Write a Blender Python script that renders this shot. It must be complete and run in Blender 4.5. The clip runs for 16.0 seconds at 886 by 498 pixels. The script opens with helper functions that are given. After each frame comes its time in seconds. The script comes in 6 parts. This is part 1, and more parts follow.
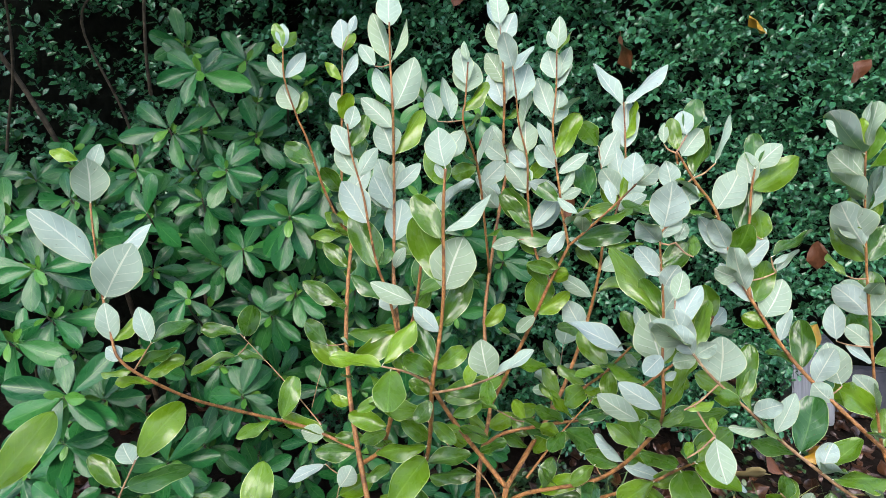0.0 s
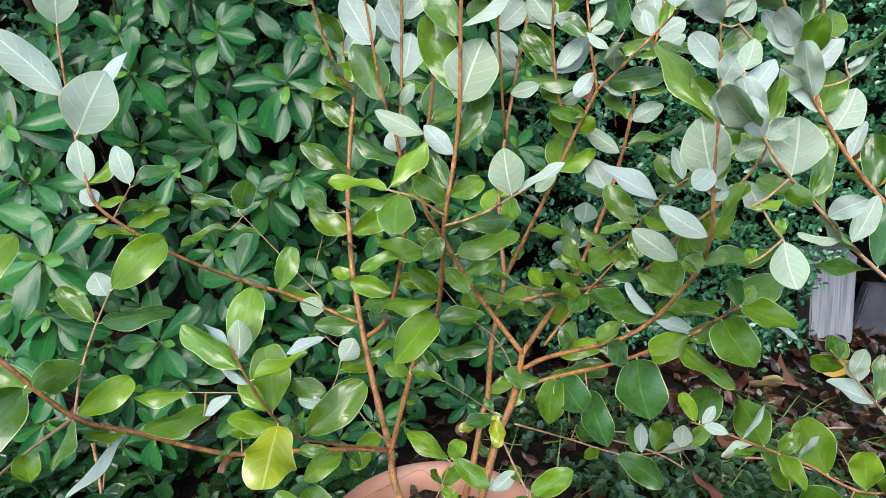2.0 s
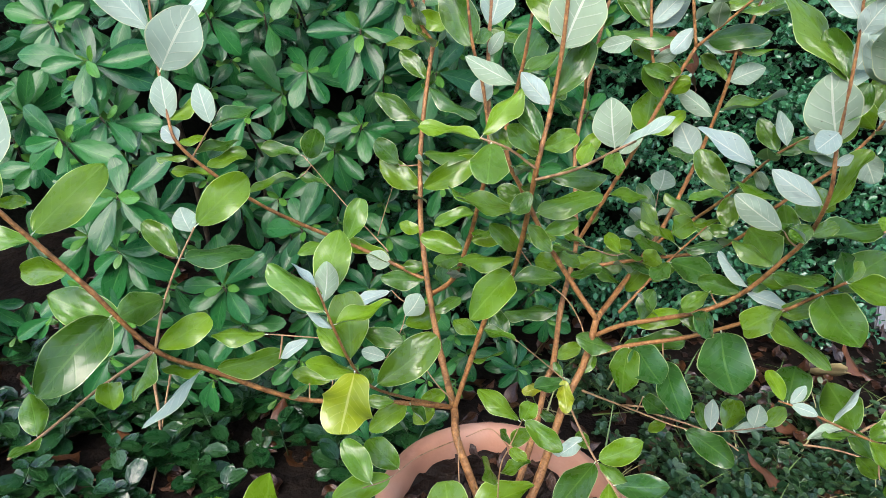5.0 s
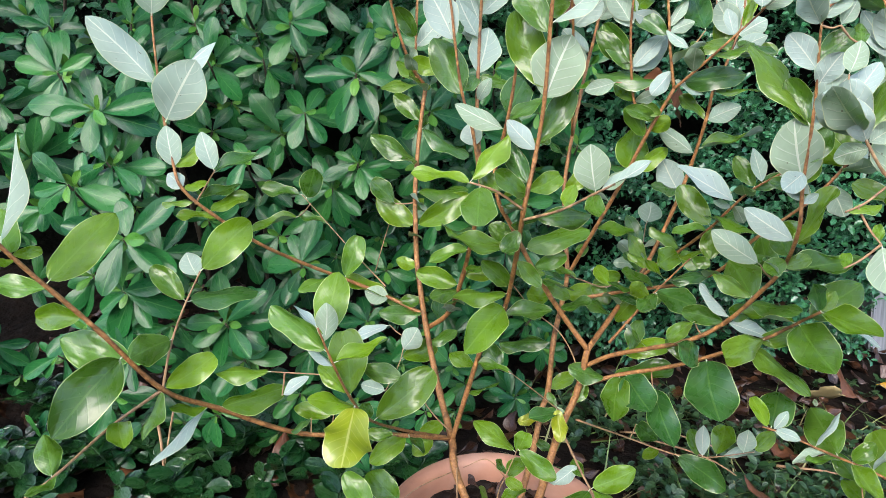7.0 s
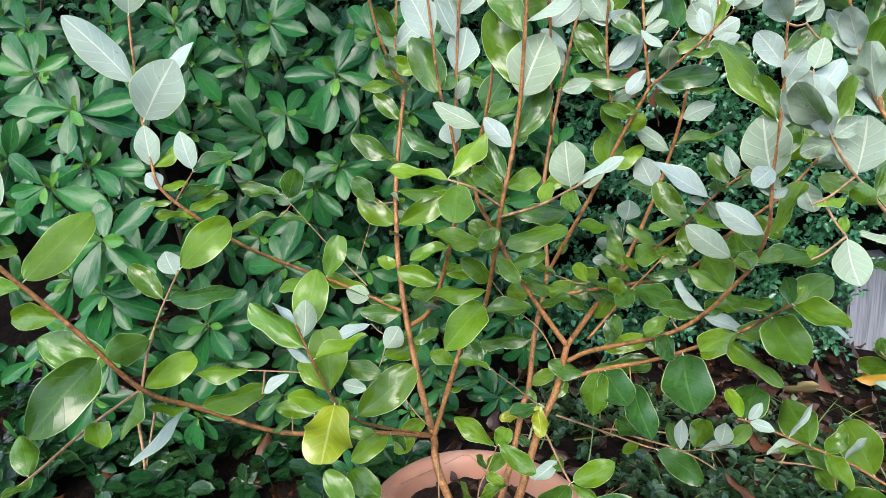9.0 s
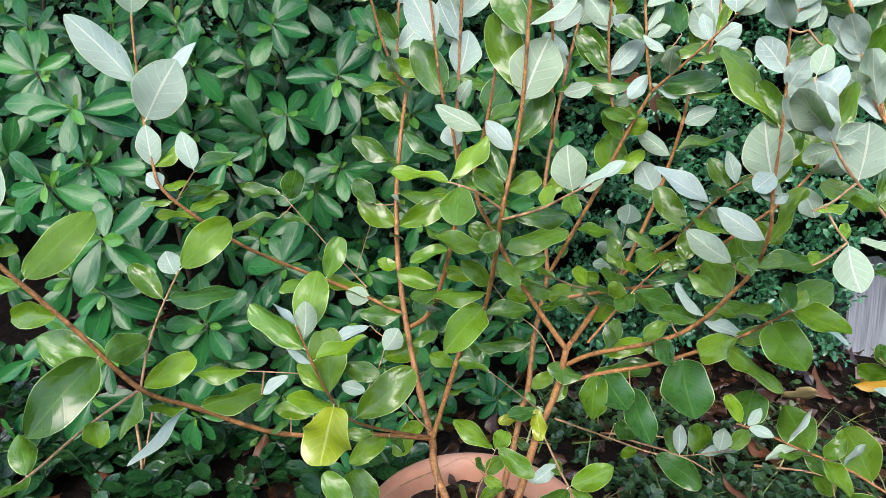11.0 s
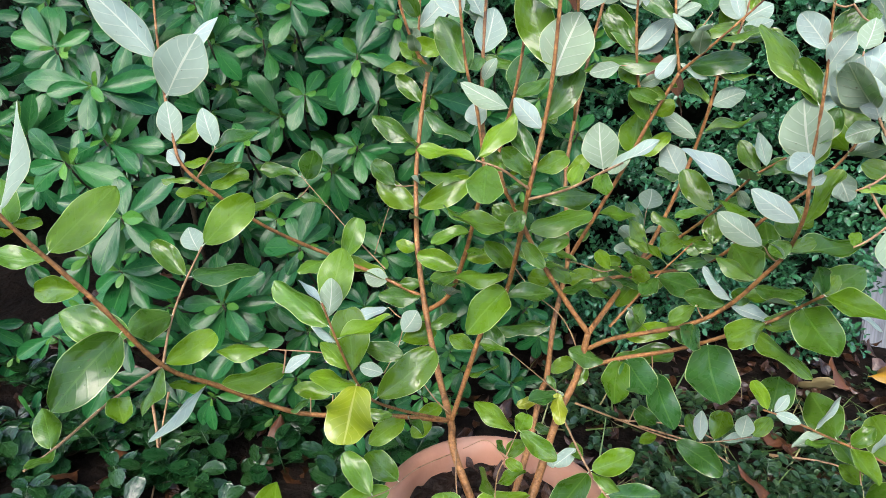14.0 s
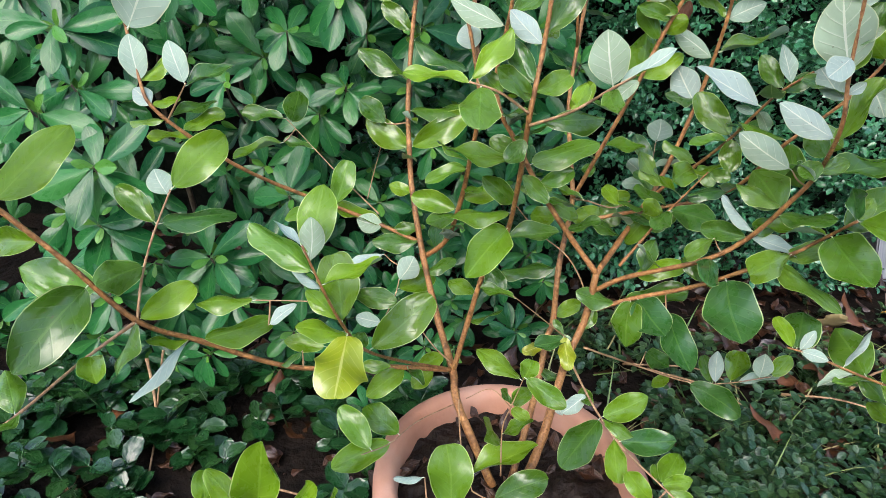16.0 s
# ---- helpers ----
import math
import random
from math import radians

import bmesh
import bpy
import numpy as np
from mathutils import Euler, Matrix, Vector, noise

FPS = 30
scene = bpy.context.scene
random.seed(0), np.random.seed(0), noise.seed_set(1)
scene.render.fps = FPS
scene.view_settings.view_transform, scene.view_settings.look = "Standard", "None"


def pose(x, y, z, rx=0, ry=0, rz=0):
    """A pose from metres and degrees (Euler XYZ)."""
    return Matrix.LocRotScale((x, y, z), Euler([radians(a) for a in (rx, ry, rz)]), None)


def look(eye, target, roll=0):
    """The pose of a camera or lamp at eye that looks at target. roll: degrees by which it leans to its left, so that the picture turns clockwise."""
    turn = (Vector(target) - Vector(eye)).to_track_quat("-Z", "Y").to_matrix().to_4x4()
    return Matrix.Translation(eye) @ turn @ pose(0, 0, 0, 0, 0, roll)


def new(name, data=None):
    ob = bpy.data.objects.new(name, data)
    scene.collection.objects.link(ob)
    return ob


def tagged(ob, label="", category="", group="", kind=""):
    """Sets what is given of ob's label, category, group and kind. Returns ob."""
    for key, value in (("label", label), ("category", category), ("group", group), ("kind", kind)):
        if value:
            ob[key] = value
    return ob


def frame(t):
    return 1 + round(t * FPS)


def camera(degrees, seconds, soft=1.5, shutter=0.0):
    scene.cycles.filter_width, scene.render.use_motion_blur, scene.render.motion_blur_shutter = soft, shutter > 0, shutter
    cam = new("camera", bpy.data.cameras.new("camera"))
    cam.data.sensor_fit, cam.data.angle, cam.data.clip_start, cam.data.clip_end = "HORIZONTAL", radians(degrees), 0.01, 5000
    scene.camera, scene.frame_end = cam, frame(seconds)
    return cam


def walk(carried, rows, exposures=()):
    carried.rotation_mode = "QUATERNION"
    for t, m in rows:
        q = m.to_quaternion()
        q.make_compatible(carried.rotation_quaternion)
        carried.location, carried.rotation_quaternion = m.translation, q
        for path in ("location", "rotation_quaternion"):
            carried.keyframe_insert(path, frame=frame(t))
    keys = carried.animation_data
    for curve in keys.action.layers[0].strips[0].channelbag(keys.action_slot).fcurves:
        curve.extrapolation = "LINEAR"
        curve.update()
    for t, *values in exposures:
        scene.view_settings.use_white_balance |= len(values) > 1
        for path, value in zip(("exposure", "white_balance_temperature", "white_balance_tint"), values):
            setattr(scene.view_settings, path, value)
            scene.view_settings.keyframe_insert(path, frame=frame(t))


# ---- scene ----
cam = camera(69.4, 16.0, soft=0.8)
PATH = [
    (0, (0.032, -0.022, 0.936), (0.025, 1.876, 0.304), 3.6),
    (0.5, (0.009, -0.027, 0.926), (-0.047, 1.879, 0.322), 4.1),
    (1, (0.009, -0.021, 0.895), (-0.1, 1.847, 0.189), 3.0),
    (1.5, (0.03, -0.002, 0.85), (0.031, 1.868, 0.141), 3.2),
    (2, (0.03, 0.009, 0.811), (0.024, 1.85, 0.03), 4.2),
    (2.5, (0.04, 0.005, 0.802), (0.052, 1.841, 0.009), 2.8),
    (3, (0.031, 0.009, 0.794), (0.03, 1.839, -0.013), 4.8),
    (3.5, (0.007, 0.014, 0.787), (-0.077, 1.814, -0.081), 5.7),
    (3.7, (0.001, 0.018, 0.784), (-0.105, 1.806, -0.106), 5.9),
    (5.8, (-0.006, 0.015, 0.8), (-0.129, 1.821, -0.051), 6.0),
    (6, (-0.005, 0.013, 0.803), (-0.133, 1.825, -0.034), 5.2),
    (6.5, (-0.008, 0.002, 0.807), (-0.151, 1.823, -0.008), 5.4),
    (7, (-0.001, -0.002, 0.81), (-0.125, 1.825, 0.006), 4.9),
    (7.5, (0.001, -0.003, 0.812), (-0.093, 1.831, 0.019), 4.7),
    (8, (0.008, -0.005, 0.811), (-0.064, 1.83, 0.019), 4.9),
    (8.5, (0.007, -0.006, 0.81), (-0.066, 1.829, 0.018), 4.6),
    (9, (0.005, -0.007, 0.808), (-0.074, 1.828, 0.014), 5.0),
    (11.5, (0.003, -0.007, 0.808), (-0.073, 1.831, 0.022), 5.6),
    (12, (0.0, -0.004, 0.81), (-0.082, 1.833, 0.024), 4.9),
    (12.5, (-0.007, -0.006, 0.807), (-0.1, 1.83, 0.018), 5.6),
    (13, (-0.006, -0.007, 0.801), (-0.101, 1.821, -0.006), 5.7),
    (13.5, (-0.007, -0.007, 0.803), (-0.102, 1.819, -0.009), 5.8),
    (14, (-0.009, -0.004, 0.798), (-0.108, 1.815, -0.027), 6.0),
    (14.5, (-0.011, -0.001, 0.798), (-0.122, 1.816, -0.031), 6.1),
    (15, (-0.01, 0.004, 0.793), (-0.125, 1.808, -0.063), 5.5),
    (15.5, (-0.014, 0.012, 0.782), (-0.129, 1.803, -0.101), 5.4),
    (16, (-0.004, 0.033, 0.768), (-0.094, 1.786, -0.19), 4.2),
]
walk(cam, [(t, look(eye, target, roll)) for t, eye, target, roll in PATH], [(0, 1.88, 6450, 16), (0.5, 1.78, 6450, 16), (1, 1.75, 6450, 16), (2, 1.95, 6450, 16), (3.5, 1.98, 6450, 16), (16, 1.98, 6450, 16)])

# ---- light ----
world = bpy.data.worlds.new("sky")
scene.world = world
world.use_nodes = True
wn = world.node_tree.nodes
sky = wn.new("ShaderNodeTexSky")
sky.sky_type = "NISHITA"
sky.sun_disc = False
sky.sun_elevation = radians(44)
sky.sun_rotation = radians(200)
sky.air_density = 1.0
sky.dust_density = 2.2
sky.ozone_density = 0.9
world.node_tree.links.new(sky.outputs["Color"], wn["Background"].inputs["Color"])
wn["Background"].inputs["Strength"].default_value = 0.14
sun = new("sun", bpy.data.lights.new("sun", "SUN"))
sun.data.energy = 0.62
sun.data.angle = radians(46)
sun.data.color = (0.97, 1.0, 0.97)
sun.matrix_world = look((-0.8, -2.2, 3.4), (0.1, 0.7, 0.4))


# ---- materials ----
def material(name, rough=0.6, spec=0.5):
    m = bpy.data.materials.new(name)
    m.use_nodes = True
    b = m.node_tree.nodes["Principled BSDF"]
    b.inputs["Roughness"].default_value = rough
    b.inputs["Specular IOR Level"].default_value = spec
    return m, m.node_tree, b


def node(tree, kind, **values):
    n = tree.nodes.new(kind)
    for key, value in values.items():
        n.inputs[key.replace("_", " ")].default_value = value
    return n


def ramp(tree, source, *stops):
    n = tree.nodes.new("ShaderNodeValToRGB")
    while len(n.color_ramp.elements) < len(stops):
        n.color_ramp.elements.new(0.5)
    for e, (at, col) in zip(n.color_ramp.elements, stops):
        e.position, e.color = at, (*col, 1)
    tree.links.new(source, n.inputs[0])
    return n.outputs[0]


def calc(tree, op, a, b=None):
    n = tree.nodes.new("ShaderNodeMath")
    n.operation = op
    for i, v in enumerate((a, b)):
        if v is None:
            continue
        if isinstance(v, (int, float)):
            n.inputs[i].default_value = v
        else:
            tree.links.new(v, n.inputs[i])
    return n.outputs[0]


def blend(tree, fac, a, b, mode="MIX"):
    n = tree.nodes.new("ShaderNodeMix")
    n.data_type, n.blend_type = "RGBA", mode
    for i, v in ((0, fac), (6, a), (7, b)):
        if isinstance(v, (int, float)):
            n.inputs[i].default_value = v
        elif isinstance(v, tuple):
            n.inputs[i].default_value = (*v, 1)
        else:
            tree.links.new(v, n.inputs[i])
    return n.outputs[2]


def noise_at(tree, scale, detail=3.0, vector=None):
    n = node(tree, "ShaderNodeTexNoise", Scale=scale, Detail=detail)
    if vector is None:
        vector = tree.nodes.new("ShaderNodeTexCoord").outputs["Object"]
    tree.links.new(vector, n.inputs["Vector"])
    return n.outputs["Fac"]


def leaf_noise(tree, uv, pick, scale, detail):
    """Noise over a leaf's own length and width, another for each leaf."""
    n = node(tree, "ShaderNodeTexNoise")
    n.noise_dimensions = "4D"
    n.inputs["Scale"].default_value = scale
    n.inputs["Detail"].default_value = detail
    tree.links.new(uv, n.inputs["Vector"])
    tree.links.new(calc(tree, "MULTIPLY", pick, 37.0), n.inputs["W"])
    return n.outputs["Fac"]


def bump(tree, b, height, strength, distance):
    n = node(tree, "ShaderNodeBump", Strength=strength, Distance=distance)
    tree.links.new(height, n.inputs["Height"])
    tree.links.new(n.outputs[0], b.inputs["Normal"])


def chance(tree, island):
    """A number for each leaf: by object, or by island in a joined mass."""
    if island:
        return tree.nodes.new("ShaderNodeNewGeometry").outputs["Random Per Island"]
    return tree.nodes.new("ShaderNodeObjectInfo").outputs["Random"]


def leaf_material(name, tones, rib, rough, spec, island=False, veins=6.0, vein_mix=0.35, edge=None, glow=0.25, relief=0.5, mottle=0.25, crease_height=-0.1, pitted=0.12, wet=0.0, swell=2.4, drops=0.0, passing=1.0):
    """A leaf's face: tones by chance, a midrib and side veins along its own length, mottling and a pale margin."""
    m, tree, b = material(name, rough, spec)
    pick = chance(tree, island)
    col = ramp(tree, pick, *[(i / max(1, len(tones) - 1), t) for i, t in enumerate(tones)])
    uv = tree.nodes.new("ShaderNodeUVMap").outputs[0]
    sep = tree.nodes.new("ShaderNodeSeparateXYZ")
    tree.links.new(uv, sep.inputs[0])
    side = calc(tree, "ABSOLUTE", calc(tree, "SUBTRACT", sep.outputs[0], 0.5))
    spot = leaf_noise(tree, uv, pick, 9.0, 5.0)
    col = blend(tree, calc(tree, "MULTIPLY", spot, mottle), col, tuple(c * 0.45 for c in tones[0]))
    mid = calc(tree, "LESS_THAN", side, 0.022)
    slant = calc(tree, "SUBTRACT", sep.outputs[1], calc(tree, "MULTIPLY", side, 0.55))
    wave = calc(tree, "ABSOLUTE", calc(tree, "SUBTRACT", calc(tree, "FRACT", calc(tree, "MULTIPLY", slant, veins)), 0.5))
    line = calc(tree, "LESS_THAN", wave, 0.045)
    line = calc(tree, "MULTIPLY", line, calc(tree, "LESS_THAN", side, 0.4))
    ribs = calc(tree, "MAXIMUM", mid, calc(tree, "MULTIPLY", line, 0.45))
    col = blend(tree, calc(tree, "MULTIPLY", ribs, vein_mix), col, rib)
    if edge:
        scar = ramp(tree, leaf_noise(tree, uv, pick, 13.0, 2.0), (0.70, (0, 0, 0)), (0.74, (0.7, 0.7, 0.7)))
        col = blend(tree, scar, col, (0.10, 0.07, 0.02))
        col = blend(tree, calc(tree, "MULTIPLY", calc(tree, "GREATER_THAN", side, 0.480), 0.6), col, edge)
    tree.links.new(col, b.inputs["Base Color"])
    crease = calc(tree, "MAXIMUM", calc(tree, "SUBTRACT", 1.0, calc(tree, "MULTIPLY", wave, 9.0)), 0.0)
    crease = calc(tree, "MULTIPLY", crease, calc(tree, "LESS_THAN", side, 0.42))
    crease = calc(tree, "MULTIPLY", calc(tree, "MAXIMUM", calc(tree, "MULTIPLY", crease, 0.6), mid), crease_height)
    height = calc(tree, "ADD", crease, calc(tree, "ADD", calc(tree, "MULTIPLY", spot, pitted * 2.0), calc(tree, "MULTIPLY", leaf_noise(tree, uv, pick, 3.2, 1.0), swell)))
    if drops:
        cells = node(tree, "ShaderNodeTexVoronoi", Scale=14.0)
        tree.links.new(uv, cells.inputs["Vector"])
        rare = tree.nodes.new("ShaderNodeSeparateColor")
        tree.links.new(cells.outputs["Color"], rare.inputs[0])
        bead = calc(tree, "MAXIMUM", calc(tree, "SUBTRACT", 0.2, cells.outputs["Distance"]), 0.0)
        bead = calc(tree, "MULTIPLY", bead, calc(tree, "GREATER_THAN", calc(tree, "FRACT", calc(tree, "ADD", rare.outputs[0], calc(tree, "MULTIPLY", pick, 5.0))), 1 - drops))
        height = calc(tree, "ADD", height, calc(tree, "MULTIPLY", bead, 4.0))
    bump(tree, b, height, relief, 0.0012)
    tree.links.new(b.inputs["Normal"].links[0].from_socket, b.inputs["Coat Normal"])
    r = calc(tree, "ADD", calc(tree, "MULTIPLY", leaf_noise(tree, uv, pick, 5.0, 3.0), 0.25), rough - 0.12)
    tree.links.new(r, b.inputs["Roughness"])
    b.inputs["Coat Weight"].default_value = wet
    b.inputs["Coat Roughness"].default_value = 0.06
    if glow:
        through_light = node(tree, "ShaderNodeBsdfTranslucent")
        tree.links.new(blend(tree, 1.0, col, (passing, passing, 0.55 * passing), "MULTIPLY"), through_light.inputs["Color"])
        mix = node(tree, "ShaderNodeMixShader", Fac=glow)
        tree.links.new(b.outputs[0], mix.inputs[1])
        tree.links.new(through_light.outputs[0], mix.inputs[2])
        tree.links.new(mix.outputs[0], tree.nodes["Material Output"].inputs["Surface"])
    return m


FELT = leaf_material("felted leaf underside", [(0.40, 0.54, 0.36), (0.44, 0.58, 0.47), (0.47, 0.61, 0.54), (0.50, 0.63, 0.60)], (0.78, 0.82, 0.76), 0.7, 0.3,
                     veins=6.0, vein_mix=0.8, edge=(0.74, 0.77, 0.5), glow=0.42, passing=1.35, relief=0.7, mottle=0.25, crease_height=0.40, pitted=0.10)
SHRUB_TOP = leaf_material("glossy shrub leaf", [(0.040, 0.112, 0.009), (0.088, 0.195, 0.010), (0.138, 0.245, 0.011), (0.034, 0.125, 0.026), (0.080, 0.178, 0.009)], (0.28, 0.48, 0.12), 0.28, 0.5,
                          veins=7.0, vein_mix=0.16, edge=(0.50, 0.58, 0.28), glow=0.3, relief=0.65, wet=0.55, drops=0.3, passing=2.3, swell=2.6, crease_height=-0.16)
YOUNG_TOP = leaf_material("young shrub leaf", [(0.108, 0.22, 0.010), (0.195, 0.33, 0.014), (0.138, 0.26, 0.011), (0.105, 0.25, 0.032)], (0.36, 0.54, 0.14), 0.28, 0.5,
                          veins=7.0, vein_mix=0.16, edge=(0.55, 0.64, 0.28), glow=0.35, relief=0.6, wet=0.42, drops=0.3, passing=2.3, swell=2.4, crease_height=-0.12)
YELLOW_TOP = leaf_material("yellowing leaf", [(0.27, 0.35, 0.014), (0.33, 0.38, 0.015)], (0.6, 0.6, 0.2), 0.32, 0.5,
                           veins=7.0, vein_mix=0.5, edge=(0.6, 0.62, 0.2), glow=0.3, relief=0.5, wet=0.6, drops=0.3)
DEEP = [(0.012, 0.112, 0.028), (0.024, 0.175, 0.038), (0.008, 0.080, 0.028), (0.046, 0.225, 0.040)]
BUSH_TOP = leaf_material("glossy evergreen leaf", DEEP, (0.12, 0.30, 0.08), 0.29, 0.32, veins=5.0, vein_mix=0.4, glow=0.18, relief=0.55, mottle=0.45, wet=0.10, swell=1.2)
BUSH_YOUNG = leaf_material("young evergreen leaf", [(0.07, 0.25, 0.034), (0.13, 0.33, 0.04)], (0.25, 0.5, 0.12), 0.3, 0.4, True, veins=5.0, vein_mix=0.12, glow=0.25, wet=0.1)
BUSH_LOW = leaf_material("evergreen leaf underside", [(0.10, 0.18, 0.07), (0.12, 0.22, 0.08)], (0.2, 0.3, 0.12), 0.6, 0.3, veins=5.0, glow=0.18)
BUSH_TOP_MASS = leaf_material("glossy evergreen foliage", DEEP, (0.12, 0.30, 0.08), 0.29, 0.32, True, veins=5.0, vein_mix=0.4, glow=0.18, relief=0.55, mottle=0.45, wet=0.10, swell=1.2)
HEDGE_LEAF = leaf_material("small hedge leaf", [(0.024, 0.12, 0.055), (0.042, 0.19, 0.09), (0.036, 0.17, 0.055), (0.10, 0.30, 0.17)], (0.10, 0.18, 0.10), 0.26, 0.6, True,
                           veins=3.0, vein_mix=0.2, glow=0.12, relief=0.2, wet=0.3)
COVER_LEAF = leaf_material("low creeping leaf", [(0.007, 0.042, 0.011), (0.011, 0.062, 0.015), (0.024, 0.080, 0.017)], (0.08, 0.16, 0.06), 0.28, 0.5, True, veins=4.0, vein_mix=0.3, glow=0.15, wet=0.4)
WEED_LEAF = leaf_material("small weed leaf", [(0.013, 0.052, 0.017), (0.028, 0.082, 0.026), (0.058, 0.118, 0.036)], (0.10, 0.18, 0.07), 0.32, 0.5, True, veins=3.0, vein_mix=0.2, glow=0.15, wet=0.3)
DEAD_LEAF = leaf_material("wet fallen leaf", [(0.032, 0.013, 0.007), (0.060, 0.023, 0.010), (0.11, 0.045, 0.016), (0.020, 0.010, 0.006)], (0.09, 0.045, 0.02), 0.36, 0.5, True, veins=5.0, glow=0.1, relief=1.0, mottle=0.6, pitted=0.6, wet=0.5)
DEAD_ONE = leaf_material("brown fallen leaf", [(0.12, 0.045, 0.018), (0.20, 0.075, 0.028)], (0.12, 0.05, 0.02), 0.45, 0.45, veins=5.0, glow=0.15, relief=0.9, mottle=0.6, pitted=0.6)
GOLD_ONE = leaf_material("golden fallen leaf", [(0.42, 0.24, 0.02), (0.55, 0.32, 0.03)], (0.45, 0.22, 0.03), 0.4, 0.5, veins=5.0, glow=0.2, relief=0.7, mottle=0.3)
PALE_ONE = leaf_material("pale fallen leaf", [(0.52, 0.42, 0.20), (0.58, 0.46, 0.24)], (0.45, 0.34, 0.15), 0.6, 0.4, veins=5.0, glow=0.1, relief=0.9, mottle=0.4)


def bark(name, low, high, rough, scale=220.0):
    m, tree, b = material(name, rough, 0.4)
    n = noise_at(tree, scale, 5.0)
    big = noise_at(tree, 28.0, 2.0)
    col = ramp(tree, n, (0.3, low), (0.7, high))
    col = blend(tree, calc(tree, "MULTIPLY", big, 0.5), col, tuple(c * 0.55 for c in low))
    patch = noise_at(tree, 75.0, 4.0)
    col = blend(tree, ramp(tree, patch, (0.52, (0, 0, 0)), (0.66, (0.75, 0.75, 0.75))), col, tuple(c * 0.4 for c in low))
    col = blend(tree, ramp(tree, noise_at(tree, 110.0, 4.0), (0.6, (0, 0, 0)), (0.7, (0.5, 0.5, 0.5))), col, tuple(min(1.0, c * 1.5) for c in high))
    tree.links.new(col, b.inputs["Base Color"])
    bump(tree, b, calc(tree, "ADD", n, patch), 0.9, 0.0014)
    return m


BARK = bark("orange brown bark", (0.21, 0.088, 0.028), (0.50, 0.25, 0.085), 0.45, 420.0)
TWIG = bark("pale twig bark", (0.30, 0.17, 0.08), (0.50, 0.32, 0.17), 0.55)
DARK_WOOD = bark("dark hedge wood", (0.05, 0.038, 0.022), (0.10, 0.08, 0.05), 0.85, 120.0)


def terracotta():
    m, tree, b = material("terracotta", 0.75, 0.3)
    n = noise_at(tree, 14.0, 5.0)
    fine = noise_at(tree, 160.0, 4.0)
    col = ramp(tree, n, (0.3, (0.38, 0.17, 0.10)), (0.55, (0.50, 0.25, 0.16)), (0.75, (0.56, 0.34, 0.25)))
    col = blend(tree, calc(tree, "MULTIPLY", fine, 0.35), col, (0.42, 0.24, 0.17))
    tree.links.new(col, b.inputs["Base Color"])
    bump(tree, b, calc(tree, "ADD", fine, n), 0.35, 0.002)
    return m


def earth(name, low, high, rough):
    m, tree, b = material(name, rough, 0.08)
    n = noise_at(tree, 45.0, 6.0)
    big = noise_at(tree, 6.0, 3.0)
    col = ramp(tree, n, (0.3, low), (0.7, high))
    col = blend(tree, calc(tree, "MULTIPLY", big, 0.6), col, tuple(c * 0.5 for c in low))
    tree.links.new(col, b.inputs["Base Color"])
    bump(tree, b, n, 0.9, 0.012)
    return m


TERRACOTTA = terracotta()
SOIL = earth("dark damp soil", (0.006, 0.005, 0.004), (0.020, 0.014, 0.010), 0.8)
POTTING = earth("black potting soil", (0.008, 0.006, 0.005), (0.030, 0.021, 0.016), 0.42)
# near-black colour that paints the shade inside the bush and hedge
INNER_SHADE = earth("near-black painted shade", (0.0015, 0.0025, 0.0015), (0.004, 0.006, 0.003), 0.9)


def weathered():
    m, tree, b = material("weathered grey timber", 0.7, 0.3)
    co = tree.nodes.new("ShaderNodeTexCoord").outputs["Object"]
    stretch = node(tree, "ShaderNodeMapping", Scale=(1.0, 1.0, 0.03))
    tree.links.new(co, stretch.inputs["Vector"])
    grain = noise_at(tree, 230.0, 3.0, stretch.outputs[0])
    big = noise_at(tree, 9.0, 3.0)
    col = ramp(tree, grain, (0.35, (0.17, 0.19, 0.22)), (0.6, (0.31, 0.34, 0.38)))
    col = blend(tree, calc(tree, "MULTIPLY", big, 0.3), col, (0.2, 0.22, 0.2))
    tree.links.new(col, b.inputs["Base Color"])
    bump(tree, b, grain, 0.6, 0.002)
    return m


TIMBER = weathered()
DARK_BOARD, _tree, _b = material("dark slate", 0.6)
_tree.links.new(ramp(_tree, noise_at(_tree, 30.0), (0.3, (0.03, 0.035, 0.05)), (0.7, (0.07, 0.075, 0.09))), _b.inputs["Base Color"])
GRASS, _tree, _b = material("grass blade", 0.5)
_tree.links.new(ramp(_tree, chance(_tree, True), (0.0, (0.07, 0.14, 0.03)), (0.7, (0.14, 0.22, 0.05)), (1.0, (0.36, 0.30, 0.14))), _b.inputs["Base Color"])


